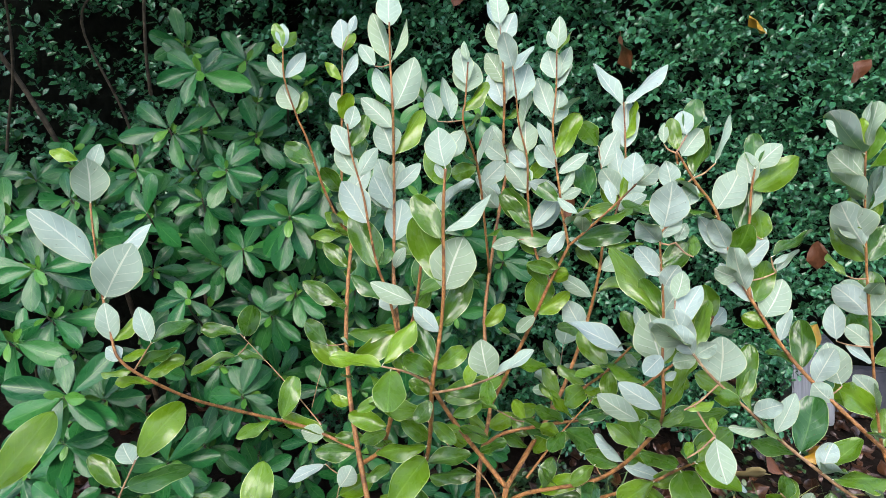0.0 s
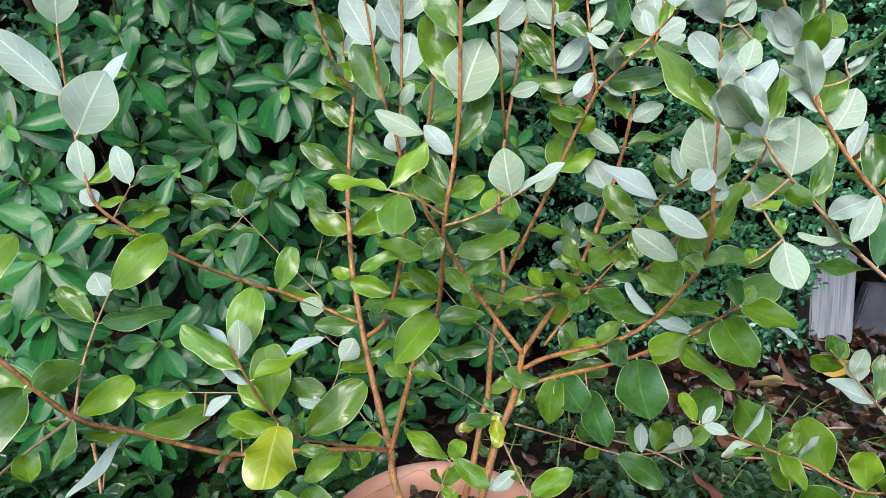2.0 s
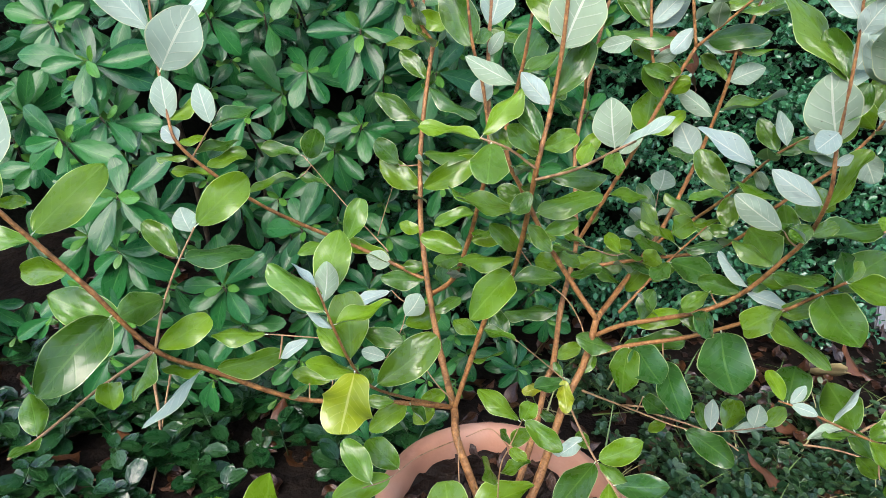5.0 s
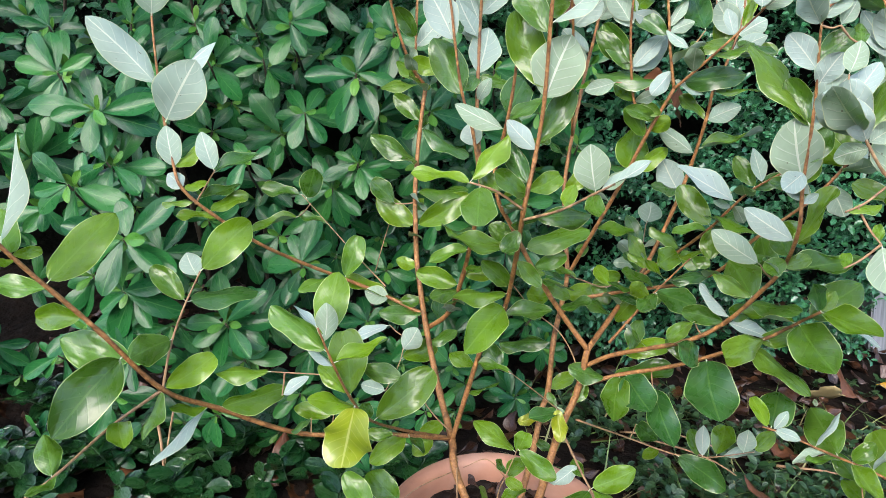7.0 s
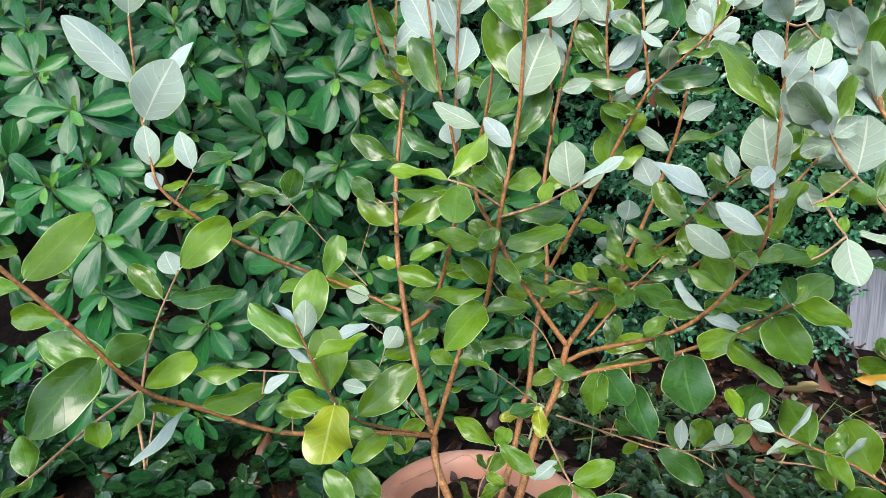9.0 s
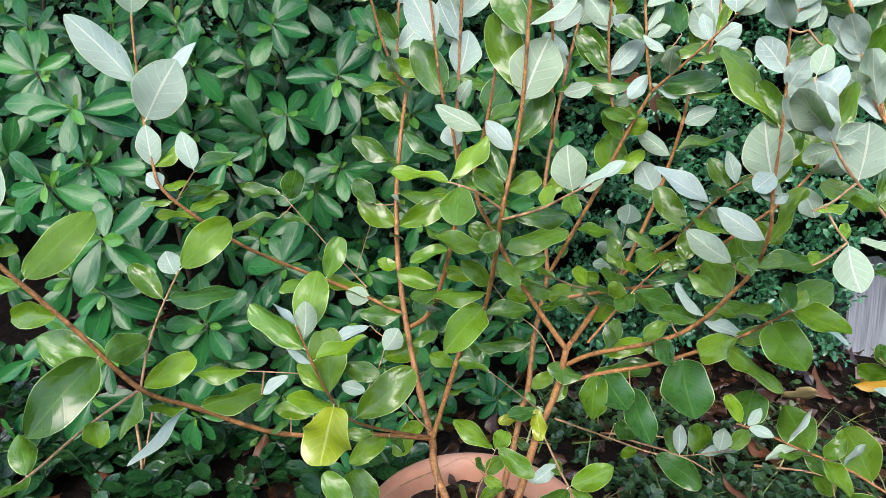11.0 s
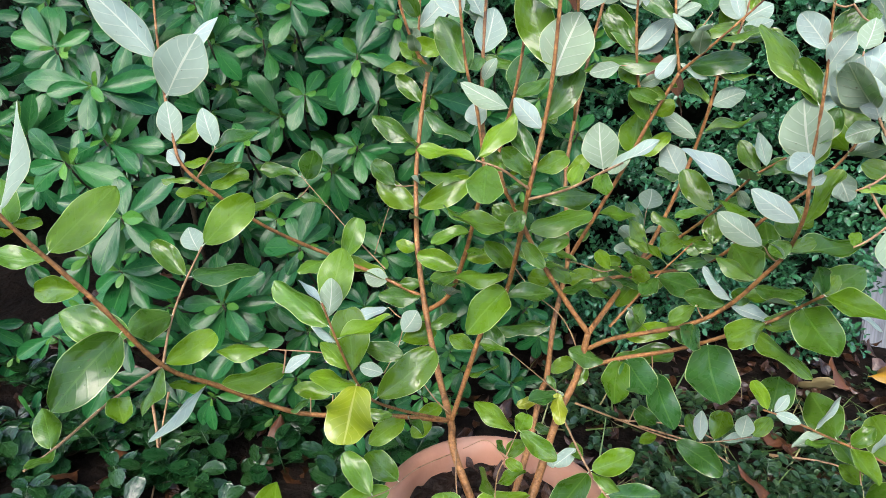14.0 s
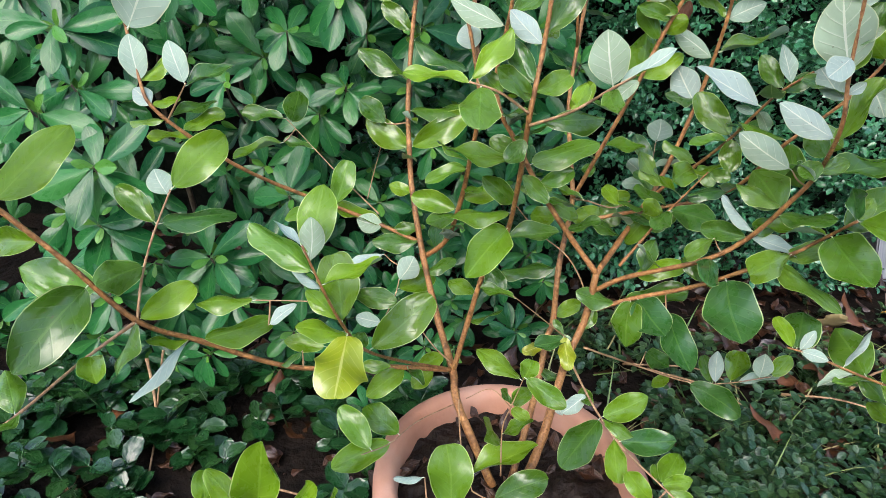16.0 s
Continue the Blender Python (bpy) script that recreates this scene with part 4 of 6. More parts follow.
sprig(shrub, [(-0.013, 0.545, 0.35), (-0.083, 0.51, 0.373), (-0.156, 0.48, 0.387), (-0.218, 0.44, 0.438), (-0.247, 0.406, 0.478), (-0.281, 0.39, 0.536), (-0.302, 0.379, 0.571), (-0.316, 0.37, 0.596), (-0.329, 0.36, 0.626), (-0.337, 0.36, 0.656)], 0.00333, 0.001848,
      [(0.028, -157, -42, 0.030, 0.019, -49, "young"), (0.056, 52, -6, 0.039, 0.018, 42, "young"), (0.067, 308, 9, 0.033, 0.016, -31),
       (0.069, -130, -9, 0.050, 0.022, -37, "young"), (0.139, -3, 11, 0.033, 0.013, 32), (0.168, 82, 34, 0.040, 0.021, -11),
       (0.333, 46, -1, 0.067, 0.027, 16, "young"), (0.347, -128, 19, 0.038, 0.015, 1, "young"), (0.347, -138, -35, 0.068, 0.018, -171, "pale"),
       (0.444, 63, 7, 0.051, 0.024, 48, "young"), (0.444, -86, -17, 0.046, 0.019, 32), (0.5, 168, 3, 0.066, 0.031, -46, "young")],
      [(0.514, -103, -21, 0.074, 0.037, -42), (0.597, 175, -11, 0.046, 0.021, -61, "young"), (0.694, -178, -3, 0.043, 0.017, -29, "young"),
       (0.708, 73, 30, 0.077, 0.031, 34, "young"), (0.806, -102, 12, 0.016, 0.006, -54, "young"), (0.819, 134, 22, 0.047, 0.022, -4, "young"),
       (0.819, 73, -10, 0.022, 0.009, 69, "young"), (0.847, 62, 71, 0.078, 0.020, 173, "pale")])
sprig(shrub, [(-0.247, 0.406, 0.478), (-0.276, 0.378, 0.459), (-0.279, 0.318, 0.465), (-0.282, 0.29, 0.469)], 0.002072, 0.001056,
      [(0.292, -53, 0, 0.032, 0.019, 2, "young"), (0.667, -92, 10, 0.030, 0.012, 14), (0.708, 131, 20, 0.039, 0.018, 0)])
sprig(shrub, [(-0.247, 0.406, 0.478), (-0.245, 0.42, 0.509), (-0.237, 0.43, 0.539), (-0.224, 0.44, 0.572)], 0.001628, 0.000924,
      [(0.417, -100, 12, 0.045, 0.026, -56), (0.75, 45, -1, 0.062, 0.025, 18), (0.75, 161, 32, 0.043, 0.018, -39),
       (0.958, 159, 60, 0.021, 0.018, 143, "pale"), (1, 69, 22, 0.061, 0.029, 47, "young")])
sprig(shrub, [(-0.063, 0.68, 0.42), (-0.137, 0.702, 0.435), (-0.21, 0.66, 0.481), (-0.247, 0.62, 0.519), (-0.281, 0.59, 0.559), (-0.305, 0.579, 0.587), (-0.316, 0.585, 0.611), (-0.336, 0.61, 0.666), (-0.34, 0.616, 0.686), (-0.348, 0.63, 0.738), (-0.356, 0.65, 0.771)], 0.003108, 0.001188,
      [(0.05, -6, 9, 0.042, 0.017, 30), (0.062, -172, 14, 0.033, 0.024, 118, "pale"), (0.062, 168, 14, 0.065, 0.026, -12),
       (0.075, 18, -27, 0.039, 0.017, 28), (0.138, 85, 37, 0.061, 0.028, 18, "young"), (0.15, -137, -5, 0.050, 0.020, -11, "young"),
       (0.388, -180, -2, 0.045, 0.018, -13, "young"), (0.412, 48, 9, 0.045, 0.018, 27), (0.45, -179, -3, 0.036, 0.014, -9),
       (0.5, 171, 41, 0.021, 0.018, 129, "pale"), (0.5, 53, 11, 0.029, 0.012, 28, "young"), (0.588, 133, 68, 0.043, 0.024, 165, "pale")],
      [(0.588, 57, 33, 0.039, 0.016, 22, "young"), (0.662, 8, 61, 0.071, 0.049, -78, "pale"), (0.738, 23, 44, 0.075, 0.027, -154, "pale"),
       (0.775, -173, 44, 0.087, 0.035, 124, "pale"), (0.912, -43, 86, 0.052, 0.037, -150, "pale"), (1, 38, 68, 0.035, 0.017, -102, "pale")])
sprig(shrub, [(-0.299, 0.59, 0.568), (-0.283, 0.588, 0.594), (-0.273, 0.585, 0.609)], 0.001332, 0.00066,
      [(0.125, 48, 10, 0.048, 0.019, 10), (0.875, 47, 19, 0.051, 0.020, 14), (0.938, 147, 63, 0.041, 0.021, 150, "pale")])
sprig(shrub, [(-0.016, 0.545, 0.351), (-0.058, 0.49, 0.399), (-0.082, 0.44, 0.447), (-0.09, 0.4, 0.498), (-0.098, 0.38, 0.539), (-0.108, 0.371, 0.576)], 0.00222, 0.00099,
      [(0.375, 46, 24, 0.071, 0.033, 39), (0.4, 117, 2, 0.027, 0.013, -19), (0.525, -154, 27, 0.042, 0.018, -18, "young"),
       (0.55, -86, -9, 0.059, 0.038, -9, "yellow"), (0.6, 110, 16, 0.067, 0.032, -8), (0.625, 151, 28, 0.035, 0.014, -8, "young"),
       (0.8, -180, 37, 0.027, 0.011, 179, "pale"), (0.825, 35, 9, 0.045, 0.018, -4, "young"), (0.875, 160, 28, 0.056, 0.022, -15, "young"),
       (0.925, 92, 77, 0.030, 0.016, -166, "pale"), (0.95, 87, 43, 0.053, 0.025, 16, "young"), (1, 179, 38, 0.023, 0.009, 179, "pale")])
sprig(shrub, [(-0.088, 0.44, 0.503), (-0.102, 0.43, 0.497), (-0.133, 0.43, 0.494), (-0.168, 0.44, 0.484)], 0.000888, 0.000594,
      [(0.083, -21, 8, 0.037, 0.017, 54), (1, -179, -6, 0.050, 0.020, -8, "young")])
sprig(shrub, [(-0.116, 0.7, 0.442), (-0.165, 0.76, 0.449), (-0.204, 0.79, 0.469), (-0.256, 0.81, 0.51)], 0.001332, 0.00066,
      [(0.75, 175, 5, 0.042, 0.017, -15), (0.958, 93, 28, 0.068, 0.032, 18), (1, 179, -1, 0.057, 0.023, -29)])
sprig(shrub, [(-0.137, 0.74, 0.441), (-0.132, 0.75, 0.469), (-0.125, 0.76, 0.502)], 0.000888, 0.000528)
sprig(shrub, [(0.117, 0.56, 0.384), (0.189, 0.6, 0.337), (0.238, 0.585, 0.335), (0.271, 0.575, 0.346), (0.305, 0.56, 0.372)], 0.00148, 0.00066,
      [(0.406, 143, -53, 0.030, 0.013, -77), (0.5, -51, 2, 0.065, 0.029, 50), (0.656, 97, 24, 0.035, 0.016, -26),
       (0.688, 124, 76, 0.037, 0.015, 161, "pale"), (0.781, 65, 10, 0.056, 0.026, -1), (0.812, -1, 22, 0.042, 0.017, 173, "pale"),
       (0.938, 84, 77, 0.028, 0.019, 155, "pale"), (1, 41, 24, 0.036, 0.017, 19, "young")])
sprig(shrub, [(0.099, 0.55, 0.382), (0.121, 0.49, 0.37), (0.141, 0.45, 0.364), (0.167, 0.4, 0.371), (0.186, 0.38, 0.365)], 0.001628, 0.000792,
      [(0.188, -154, -37, 0.029, 0.015, 143), (0.25, 113, -6, 0.027, 0.013, -39), (0.312, 24, 16, 0.051, 0.024, 37, "young"),
       (0.312, -122, 0, 0.069, 0.030, -17), (0.312, -45, 10, 0.034, 0.014, 12), (0.438, -91, -11, 0.043, 0.019, 16, "young"),
       (0.469, 8, 1, 0.055, 0.024, 44), (0.688, 57, -5, 0.027, 0.019, 10), (0.719, 58, 5, 0.045, 0.021, 7, "young"),
       (0.719, 20, -2, 0.031, 0.014, 37, "young"), (0.75, -38, -5, 0.025, 0.016, 44, "young")])
sprig(shrub, [(0.042, 0.45, 0.312), (0.038, 0.455, 0.364), (0.043, 0.455, 0.392), (0.049, 0.45, 0.428)], 0.000962, 0.000528,
      [(0.208, -140, 63, 0.045, 0.019, -46), (0.292, -26, 49, 0.039, 0.017, 14), (0.625, -47, 14, 0.023, 0.011, 47),
       (0.667, 58, -6, 0.032, 0.015, 29), (0.667, -171, 54, 0.022, 0.009, -29), (0.958, 145, 14, 0.049, 0.020, -5),
       (0.958, 73, 2, 0.027, 0.017, 11, "young"), (1, -43, -1, 0.043, 0.018, 45)])
sprig(shrub, [(0.043, 0.455, 0.389), (0.024, 0.46, 0.403), (0.004, 0.47, 0.381)], 0.00074, 0.000462)
sprig(shrub, [(0.102, 0.555, 0.393), (0.065, 0.53, 0.435), (0.035, 0.5, 0.474)], 0.000962, 0.000528,
      [(0.125, -80, -26, 0.036, 0.016, 19, "yellow"), (0.125, 133, 34, 0.018, 0.008, -40), (0.938, 162, -2, 0.034, 0.014, -4)])
sprig(shrub, [(0.112, 0.57, 0.436), (0.101, 0.575, 0.458), (0.084, 0.58, 0.478), (0.056, 0.59, 0.494), (0.019, 0.6, 0.531)], 0.001036, 0.000594)
sprig(shrub, [(-0.002, 0.54, 0.313), (-0.039, 0.49, 0.329), (-0.059, 0.44, 0.347), (-0.08, 0.42, 0.351)], 0.000962, 0.000528,
      [(0.542, 131, -9, 0.054, 0.025, -33), (0.625, -138, 3, 0.060, 0.025, -40, "young"), (0.875, 141, 24, 0.049, 0.023, -28, "young")])
sprig(shrub, [(0.027, 0.43, 0.286), (-0.042, 0.36, 0.348), (-0.094, 0.33, 0.383), (-0.134, 0.31, 0.406)], 0.00148, 0.00066,
      [(0.125, 99, 12, 0.066, 0.041, -7, "young"), (0.667, -35, 58, 0.048, 0.021, 49, "young"), (0.792, -20, 66, 0.043, 0.018, 61, "young"),
       (0.875, -43, -10, 0.011, 0.007, 17, "young"), (0.958, 108, -2, 0.057, 0.029, 5, "young"), (0.958, -46, 80, 0.069, 0.030, -8, "young"),
       (1, 172, 44, 0.041, 0.017, -2, "young")])
sprig(shrub, [(-0.003, 0.53, 0.338), (-0.001, 0.5, 0.336), (0.005, 0.46, 0.326), (0.017, 0.43, 0.311)], 0.001184, 0.00066,
      [(0.875, 29, 16, 0.072, 0.029, -12, "young")])
sprig(shrub, [(-0.014, 0.55, 0.355), (-0.033, 0.55, 0.374), (-0.054, 0.56, 0.394)], 0.001184, 0.000792)
sprig(shrub, [(-0.081, 0.66, 0.409), (-0.085, 0.64, 0.373), (-0.097, 0.62, 0.345)], 0.000888, 0.000594,
      [(0.312, 25, 60, 0.034, 0.027, -122, "pale"), (0.438, 47, 0, 0.059, 0.028, 49, "young"), (1, -178, 10, 0.030, 0.017, 127)])
sprig(other_shrub, [(0.509, 0.4, 0.564), (0.419, 0.42, 0.624), (0.363, 0.44, 0.666), (0.324, 0.46, 0.7), (0.29, 0.48, 0.743), (0.273, 0.49, 0.771), (0.255, 0.499, 0.811), (0.234, 0.5, 0.834), (0.215, 0.5, 0.857), (0.217, 0.5, 0.848)], 0.002516, 0.001188,
      [(0.182, 304, 27, 0.038, 0.020, -22), (0.236, 176, 38, 0.025, 0.017, 94, "pale"), (0.249, 87, 48, 0.036, 0.019, 25),
       (0.278, -14, 77, 0.036, 0.019, 143), (0.306, 82, 53, 0.043, 0.020, -28), (0.319, 117, -1, 0.030, 0.011, -19),
       (0.361, 53, 65, 0.030, 0.012, 155, "pale"), (0.389, 156, 11, 0.022, 0.014, -78), (0.403, 47, 46, 0.040, 0.026, -164, "pale"),
       (0.431, 139, 40, 0.044, 0.018, 137, "pale"), (0.431, 60, 45, 0.047, 0.022, 1), (0.458, -157, 57, 0.047, 0.020, 33)],
      [(0.5, -162, 22, 0.032, 0.016, 74), (0.528, 12, 48, 0.037, 0.017, -129, "pale"), (0.542, 132, 45, 0.026, 0.012, 108, "pale"),
       (0.556, -72, 74, 0.036, 0.020, 131), (0.569, 169, 45, 0.042, 0.017, 92, "pale"), (0.583, -163, 53, 0.037, 0.018, 53),
       (0.653, -154, 18, 0.041, 0.017, 20), (0.667, 27, 62, 0.039, 0.027, -141, "pale"), (0.721, 209, 16, 0.040, 0.019, -16),
       (0.764, -143, -28, 0.027, 0.017, 137), (0.792, 49, 60, 0.047, 0.019, -29), (0.861, 37, 44, 0.034, 0.018, -141, "pale")])
sprig(other_shrub, [(0.472, 0.37, 0.536), (0.388, 0.37, 0.605), (0.33, 0.375, 0.641), (0.283, 0.38, 0.673), (0.255, 0.38, 0.696), (0.223, 0.378, 0.722), (0.203, 0.375, 0.743)], 0.002072, 0.001056,
      [(0.154, 230, 47, 0.036, 0.019, -6), (0.229, 228, 62, 0.034, 0.018, -25), (0.344, 352, 16, 0.039, 0.022, 1),
       (0.375, 23, 38, 0.041, 0.017, 2, "young"), (0.375, 47, 59, 0.024, 0.015, -175), (0.379, 262, 43, 0.034, 0.016, -19),
       (0.438, 118, -12, 0.041, 0.016, -18), (0.438, 58, 34, 0.050, 0.024, -1), (0.487, 169, 44, 0.039, 0.019, 18),
       (0.521, 37, 62, 0.034, 0.014, -161, "pale"), (0.542, -176, 3, 0.032, 0.010, 166, "pale"), (0.637, 109, 66, 0.031, 0.016, 19)],
      [(0.646, -44, 43, 0.025, 0.014, -96), (0.688, 127, 9, 0.041, 0.016, -33), (0.688, -156, 24, 0.028, 0.012, -92),
       (0.708, 66, 60, 0.042, 0.017, 23), (0.792, 139, 82, 0.037, 0.030, 153, "pale"), (0.938, 138, -33, 0.020, 0.013, 91),
       (0.958, -155, 43, 0.032, 0.015, 63), (0.958, -40, 49, 0.019, 0.012, -87), (0.979, 64, 60, 0.039, 0.016, -36),
       (0.979, -179, 36, 0.040, 0.020, 80), (0.979, -176, 58, 0.036, 0.019, 67), (1, -153, 38, 0.046, 0.020, 30)])
sprig(other_shrub, [(0.29, 0.48, 0.743), (0.28, 0.5, 0.791), (0.285, 0.5, 0.8), (0.281, 0.5, 0.829), (0.28, 0.5, 0.848)], 0.00222, 0.00099,
      [(0.094, 49, 47, 0.043, 0.018, -163, "pale"), (0.25, 73, 63, 0.041, 0.016, -2), (0.562, 88, 76, 0.037, 0.015, -155, "pale"),
       (0.75, 18, 35, 0.053, 0.022, 53, "young"), (0.812, 138, 68, 0.028, 0.018, 109, "pale"), (1, 85, 51, 0.034, 0.016, -23),
       (1, 15, 45, 0.030, 0.019, -126, "pale")])
sprig(other_shrub, [(0.516, 0.48, 0.479), (0.473, 0.49, 0.56), (0.451, 0.5, 0.601), (0.407, 0.5, 0.725), (0.387, 0.5, 0.787), (0.372, 0.5, 0.84), (0.365, 0.5, 0.869)], 0.002442, 0.001056,
      [(0.104, 290, 50, 0.030, 0.016, 11), (0.218, 28, 60, 0.040, 0.020, -30), (0.309, 79, 58, 0.038, 0.019, -4),
       (0.369, 183, 64, 0.038, 0.019, 13), (0.375, 108, 0, 0.055, 0.023, -61), (0.375, -161, 31, 0.067, 0.029, -55, "young"),
       (0.396, 174, 40, 0.035, 0.020, 90, "pale"), (0.438, 177, 32, 0.031, 0.013, 142, "pale"), (0.438, 17, 18, 0.036, 0.020, 43),
       (0.458, 82, 14, 0.055, 0.026, -39), (0.458, 154, 30, 0.026, 0.017, 103), (0.49, 66, 46, 0.043, 0.022, -18)],
      [(0.5, 174, 35, 0.045, 0.024, 89, "pale"), (0.5, -56, 66, 0.037, 0.021, -79), (0.521, 164, 34, 0.032, 0.020, 94),
       (0.535, 254, 47, 0.029, 0.014, -14), (0.625, 112, 30, 0.044, 0.021, -59), (0.625, 28, 66, 0.037, 0.019, 26),
       (0.638, 158, 31, 0.032, 0.017, 20), (0.667, -172, 48, 0.055, 0.027, 65), (0.688, -174, 50, 0.037, 0.030, 66, "pale"),
       (0.708, 47, 59, 0.032, 0.013, -2), (0.714, 165, 53, 0.034, 0.018, -35), (0.75, 41, 68, 0.043, 0.015, 136, "pale")],
      [(0.75, 32, 66, 0.044, 0.019, -89), (0.792, 119, 34, 0.045, 0.018, -15), (0.792, -166, 33, 0.047, 0.020, 23),
       (0.793, 208, 21, 0.029, 0.015, 4), (0.854, 164, 34, 0.037, 0.020, 87), (0.875, 147, 39, 0.032, 0.020, 96, "pale"),
       (0.898, 306, 33, 0.043, 0.024, 32), (0.938, 50, 52, 0.026, 0.012, 9), (0.938, -93, 80, 0.030, 0.013, -49, "young"),
       (0.979, -159, 28, 0.060, 0.026, 4), (1, 151, 34, 0.038, 0.015, 126, "pale"), (1, 102, 62, 0.027, 0.011, -27)],
      [(1, -158, 82, 0.039, 0.017, 98), (1, 131, 68, 0.026, 0.011, -47, "young")])
sprig(other_shrub, [(0.461, 0.36, 0.476), (0.456, 0.4, 0.46), (0.413, 0.42, 0.451), (0.392, 0.44, 0.435), (0.356, 0.46, 0.443), (0.308, 0.46, 0.459), (0.271, 0.46, 0.472), (0.25, 0.46, 0.477)], 0.00222, 0.000924,
      [(0.339, -105, 62, 0.036, 0.018, 139), (0.393, 64, 6, 0.053, 0.027, -20, "young"), (0.429, -32, -31, 0.030, 0.019, 63),
       (0.5, 91, 13, 0.062, 0.037, -38), (0.589, 14, 54, 0.028, 0.011, 154, "pale"), (0.643, -86, 1, 0.042, 0.017, 12),
       (0.643, -7, 64, 0.026, 0.015, 53), (0.661, -171, -2, 0.035, 0.012, 12), (0.679, 94, 10, 0.060, 0.034, -40),
       (0.714, 178, -32, 0.029, 0.013, 81), (0.75, 33, 66, 0.037, 0.011, 140, "pale"), (0.929, 26, 61, 0.020, 0.009, -151, "pale")],
      [(0.929, -13, -8, 0.023, 0.010, -121, "pale"), (0.946, 65, 9, 0.061, 0.031, -6), (0.964, 104, 21, 0.032, 0.013, -28, "young")])
sprig(other_shrub, [(0.481, 0.42, 0.431), (0.485, 0.5, 0.434), (0.423, 0.5, 0.489), (0.388, 0.5, 0.521), (0.372, 0.5, 0.535)], 0.00148, 0.00066,
      [(0.375, 7, 54, 0.030, 0.019, 37), (0.438, -14, -2, 0.017, 0.011, -119), (0.469, -179, 18, 0.057, 0.023, 155, "pale"),
       (0.469, 68, 52, 0.046, 0.018, 11), (0.594, 131, 70, 0.023, 0.019, 109, "pale"), (0.656, -39, 83, 0.027, 0.015, 141),
       (0.719, 106, -27, 0.037, 0.017, -81), (0.781, 72, 15, 0.036, 0.017, -17), (0.844, 74, 12, 0.034, 0.016, -27)])
sprig(shrub, [(-0.091, 0.742, 0.541), (-0.104, 0.741, 0.538), (-0.115, 0.739, 0.538)], 0.0011, 0.0007,
      [(1, 137, 16, 0.055, 0.026, -47)])
sprig(shrub, [(-0.243, 0.805, 0.499), (-0.25, 0.801, 0.489), (-0.256, 0.797, 0.483)], 0.0011, 0.0007,
      [(1, -134, -3, 0.070, 0.021, -5)])
sprig(shrub, [(0.134, 0.7, 0.716), (0.125, 0.7, 0.714), (0.118, 0.699, 0.714)], 0.0011, 0.0007,
      [(1, 180, -21, 0.033, 0.017, 101, "pale")])
sprig(shrub, [(0.194, 0.67, 0.744), (0.186, 0.672, 0.749), (0.179, 0.674, 0.755)], 0.0011, 0.0007,
      [(1, 153, 31, 0.031, 0.012, 144, "pale"), (1, 15, 18, 0.047, 0.019, 35)])
sprig(shrub, [(0.233, 0.484, 0.602), (0.226, 0.486, 0.606), (0.221, 0.488, 0.612)], 0.0011, 0.0007,
      [(1, 178, 29, 0.049, 0.021, 98, "pale")])
sprig(shrub, [(0.206, 0.524, 0.522), (0.202, 0.527, 0.526), (0.198, 0.529, 0.533)], 0.0011, 0.0007,
      [(1, -141, -16, 0.034, 0.015, -36)])
sprig(shrub, [(0.177, 0.548, 0.464), (0.179, 0.545, 0.454), (0.18, 0.542, 0.449)], 0.0011, 0.0007,
      [(1, -79, -19, 0.068, 0.028, 29)])
sprig(shrub, [(-0.129, 0.492, 0.379), (-0.129, 0.496, 0.388), (-0.129, 0.5, 0.398)], 0.0011, 0.0007,
      [(1, 176, 0, 0.042, 0.018, -50, "young")])
sprig(shrub, [(-0.147, 0.484, 0.384), (-0.148, 0.488, 0.39), (-0.149, 0.491, 0.398)], 0.0011, 0.0007,
      [(1, -125, -4, 0.024, 0.009, 3)])
sprig(shrub, [(-0.155, 0.436, 0.488), (-0.155, 0.432, 0.477), (-0.155, 0.428, 0.47)], 0.0011, 0.0007,
      [(1, 11, 44, 0.029, 0.012, -150, "pale")])
sprig(shrub, [(0.189, 0.6, 0.337), (0.192, 0.604, 0.344), (0.194, 0.607, 0.353)], 0.0011, 0.0007,
      [(1, -67, 13, 0.042, 0.021, 52)])
sprig(shrub, [(-0.082, 0.655, 0.4), (-0.093, 0.657, 0.405), (-0.102, 0.659, 0.412)], 0.0011, 0.0007,
      [(1, -157, -15, 0.049, 0.020, 170, "pale")])
sprig(other_shrub, [(0.203, 0.375, 0.743), (0.198, 0.378, 0.748), (0.193, 0.38, 0.754)], 0.0011, 0.0007,
      [(1, 46, 45, 0.040, 0.016, -173, "pale")])
sprig(other_shrub, [(0.193, 0.38, 0.754), (0.192, 0.384, 0.763), (0.192, 0.388, 0.773)], 0.0011, 0.0007,
      [(1, 62, 52, 0.022, 0.013, -173, "pale")])
sprig(other_shrub, [(0.287, 0.485, 0.756), (0.3, 0.487, 0.759), (0.311, 0.489, 0.764)], 0.0011, 0.0007,
      [(1, 35, 37, 0.032, 0.013, 159, "pale")])
sprig(other_shrub, [(0.23, 0.379, 0.716), (0.217, 0.374, 0.704), (0.206, 0.371, 0.698)], 0.0011, 0.0007,
      [(1, 13, 18, 0.023, 0.009, 17, "young")])
sprig(other_shrub, [(0.213, 0.373, 0.701), (0.221, 0.368, 0.69), (0.228, 0.364, 0.683)], 0.0011, 0.0007,
      [(0.938, 82, 30, 0.013, 0.006, -26, "young"), (1, -81, -43, 0.032, 0.020, -140, "pale")])
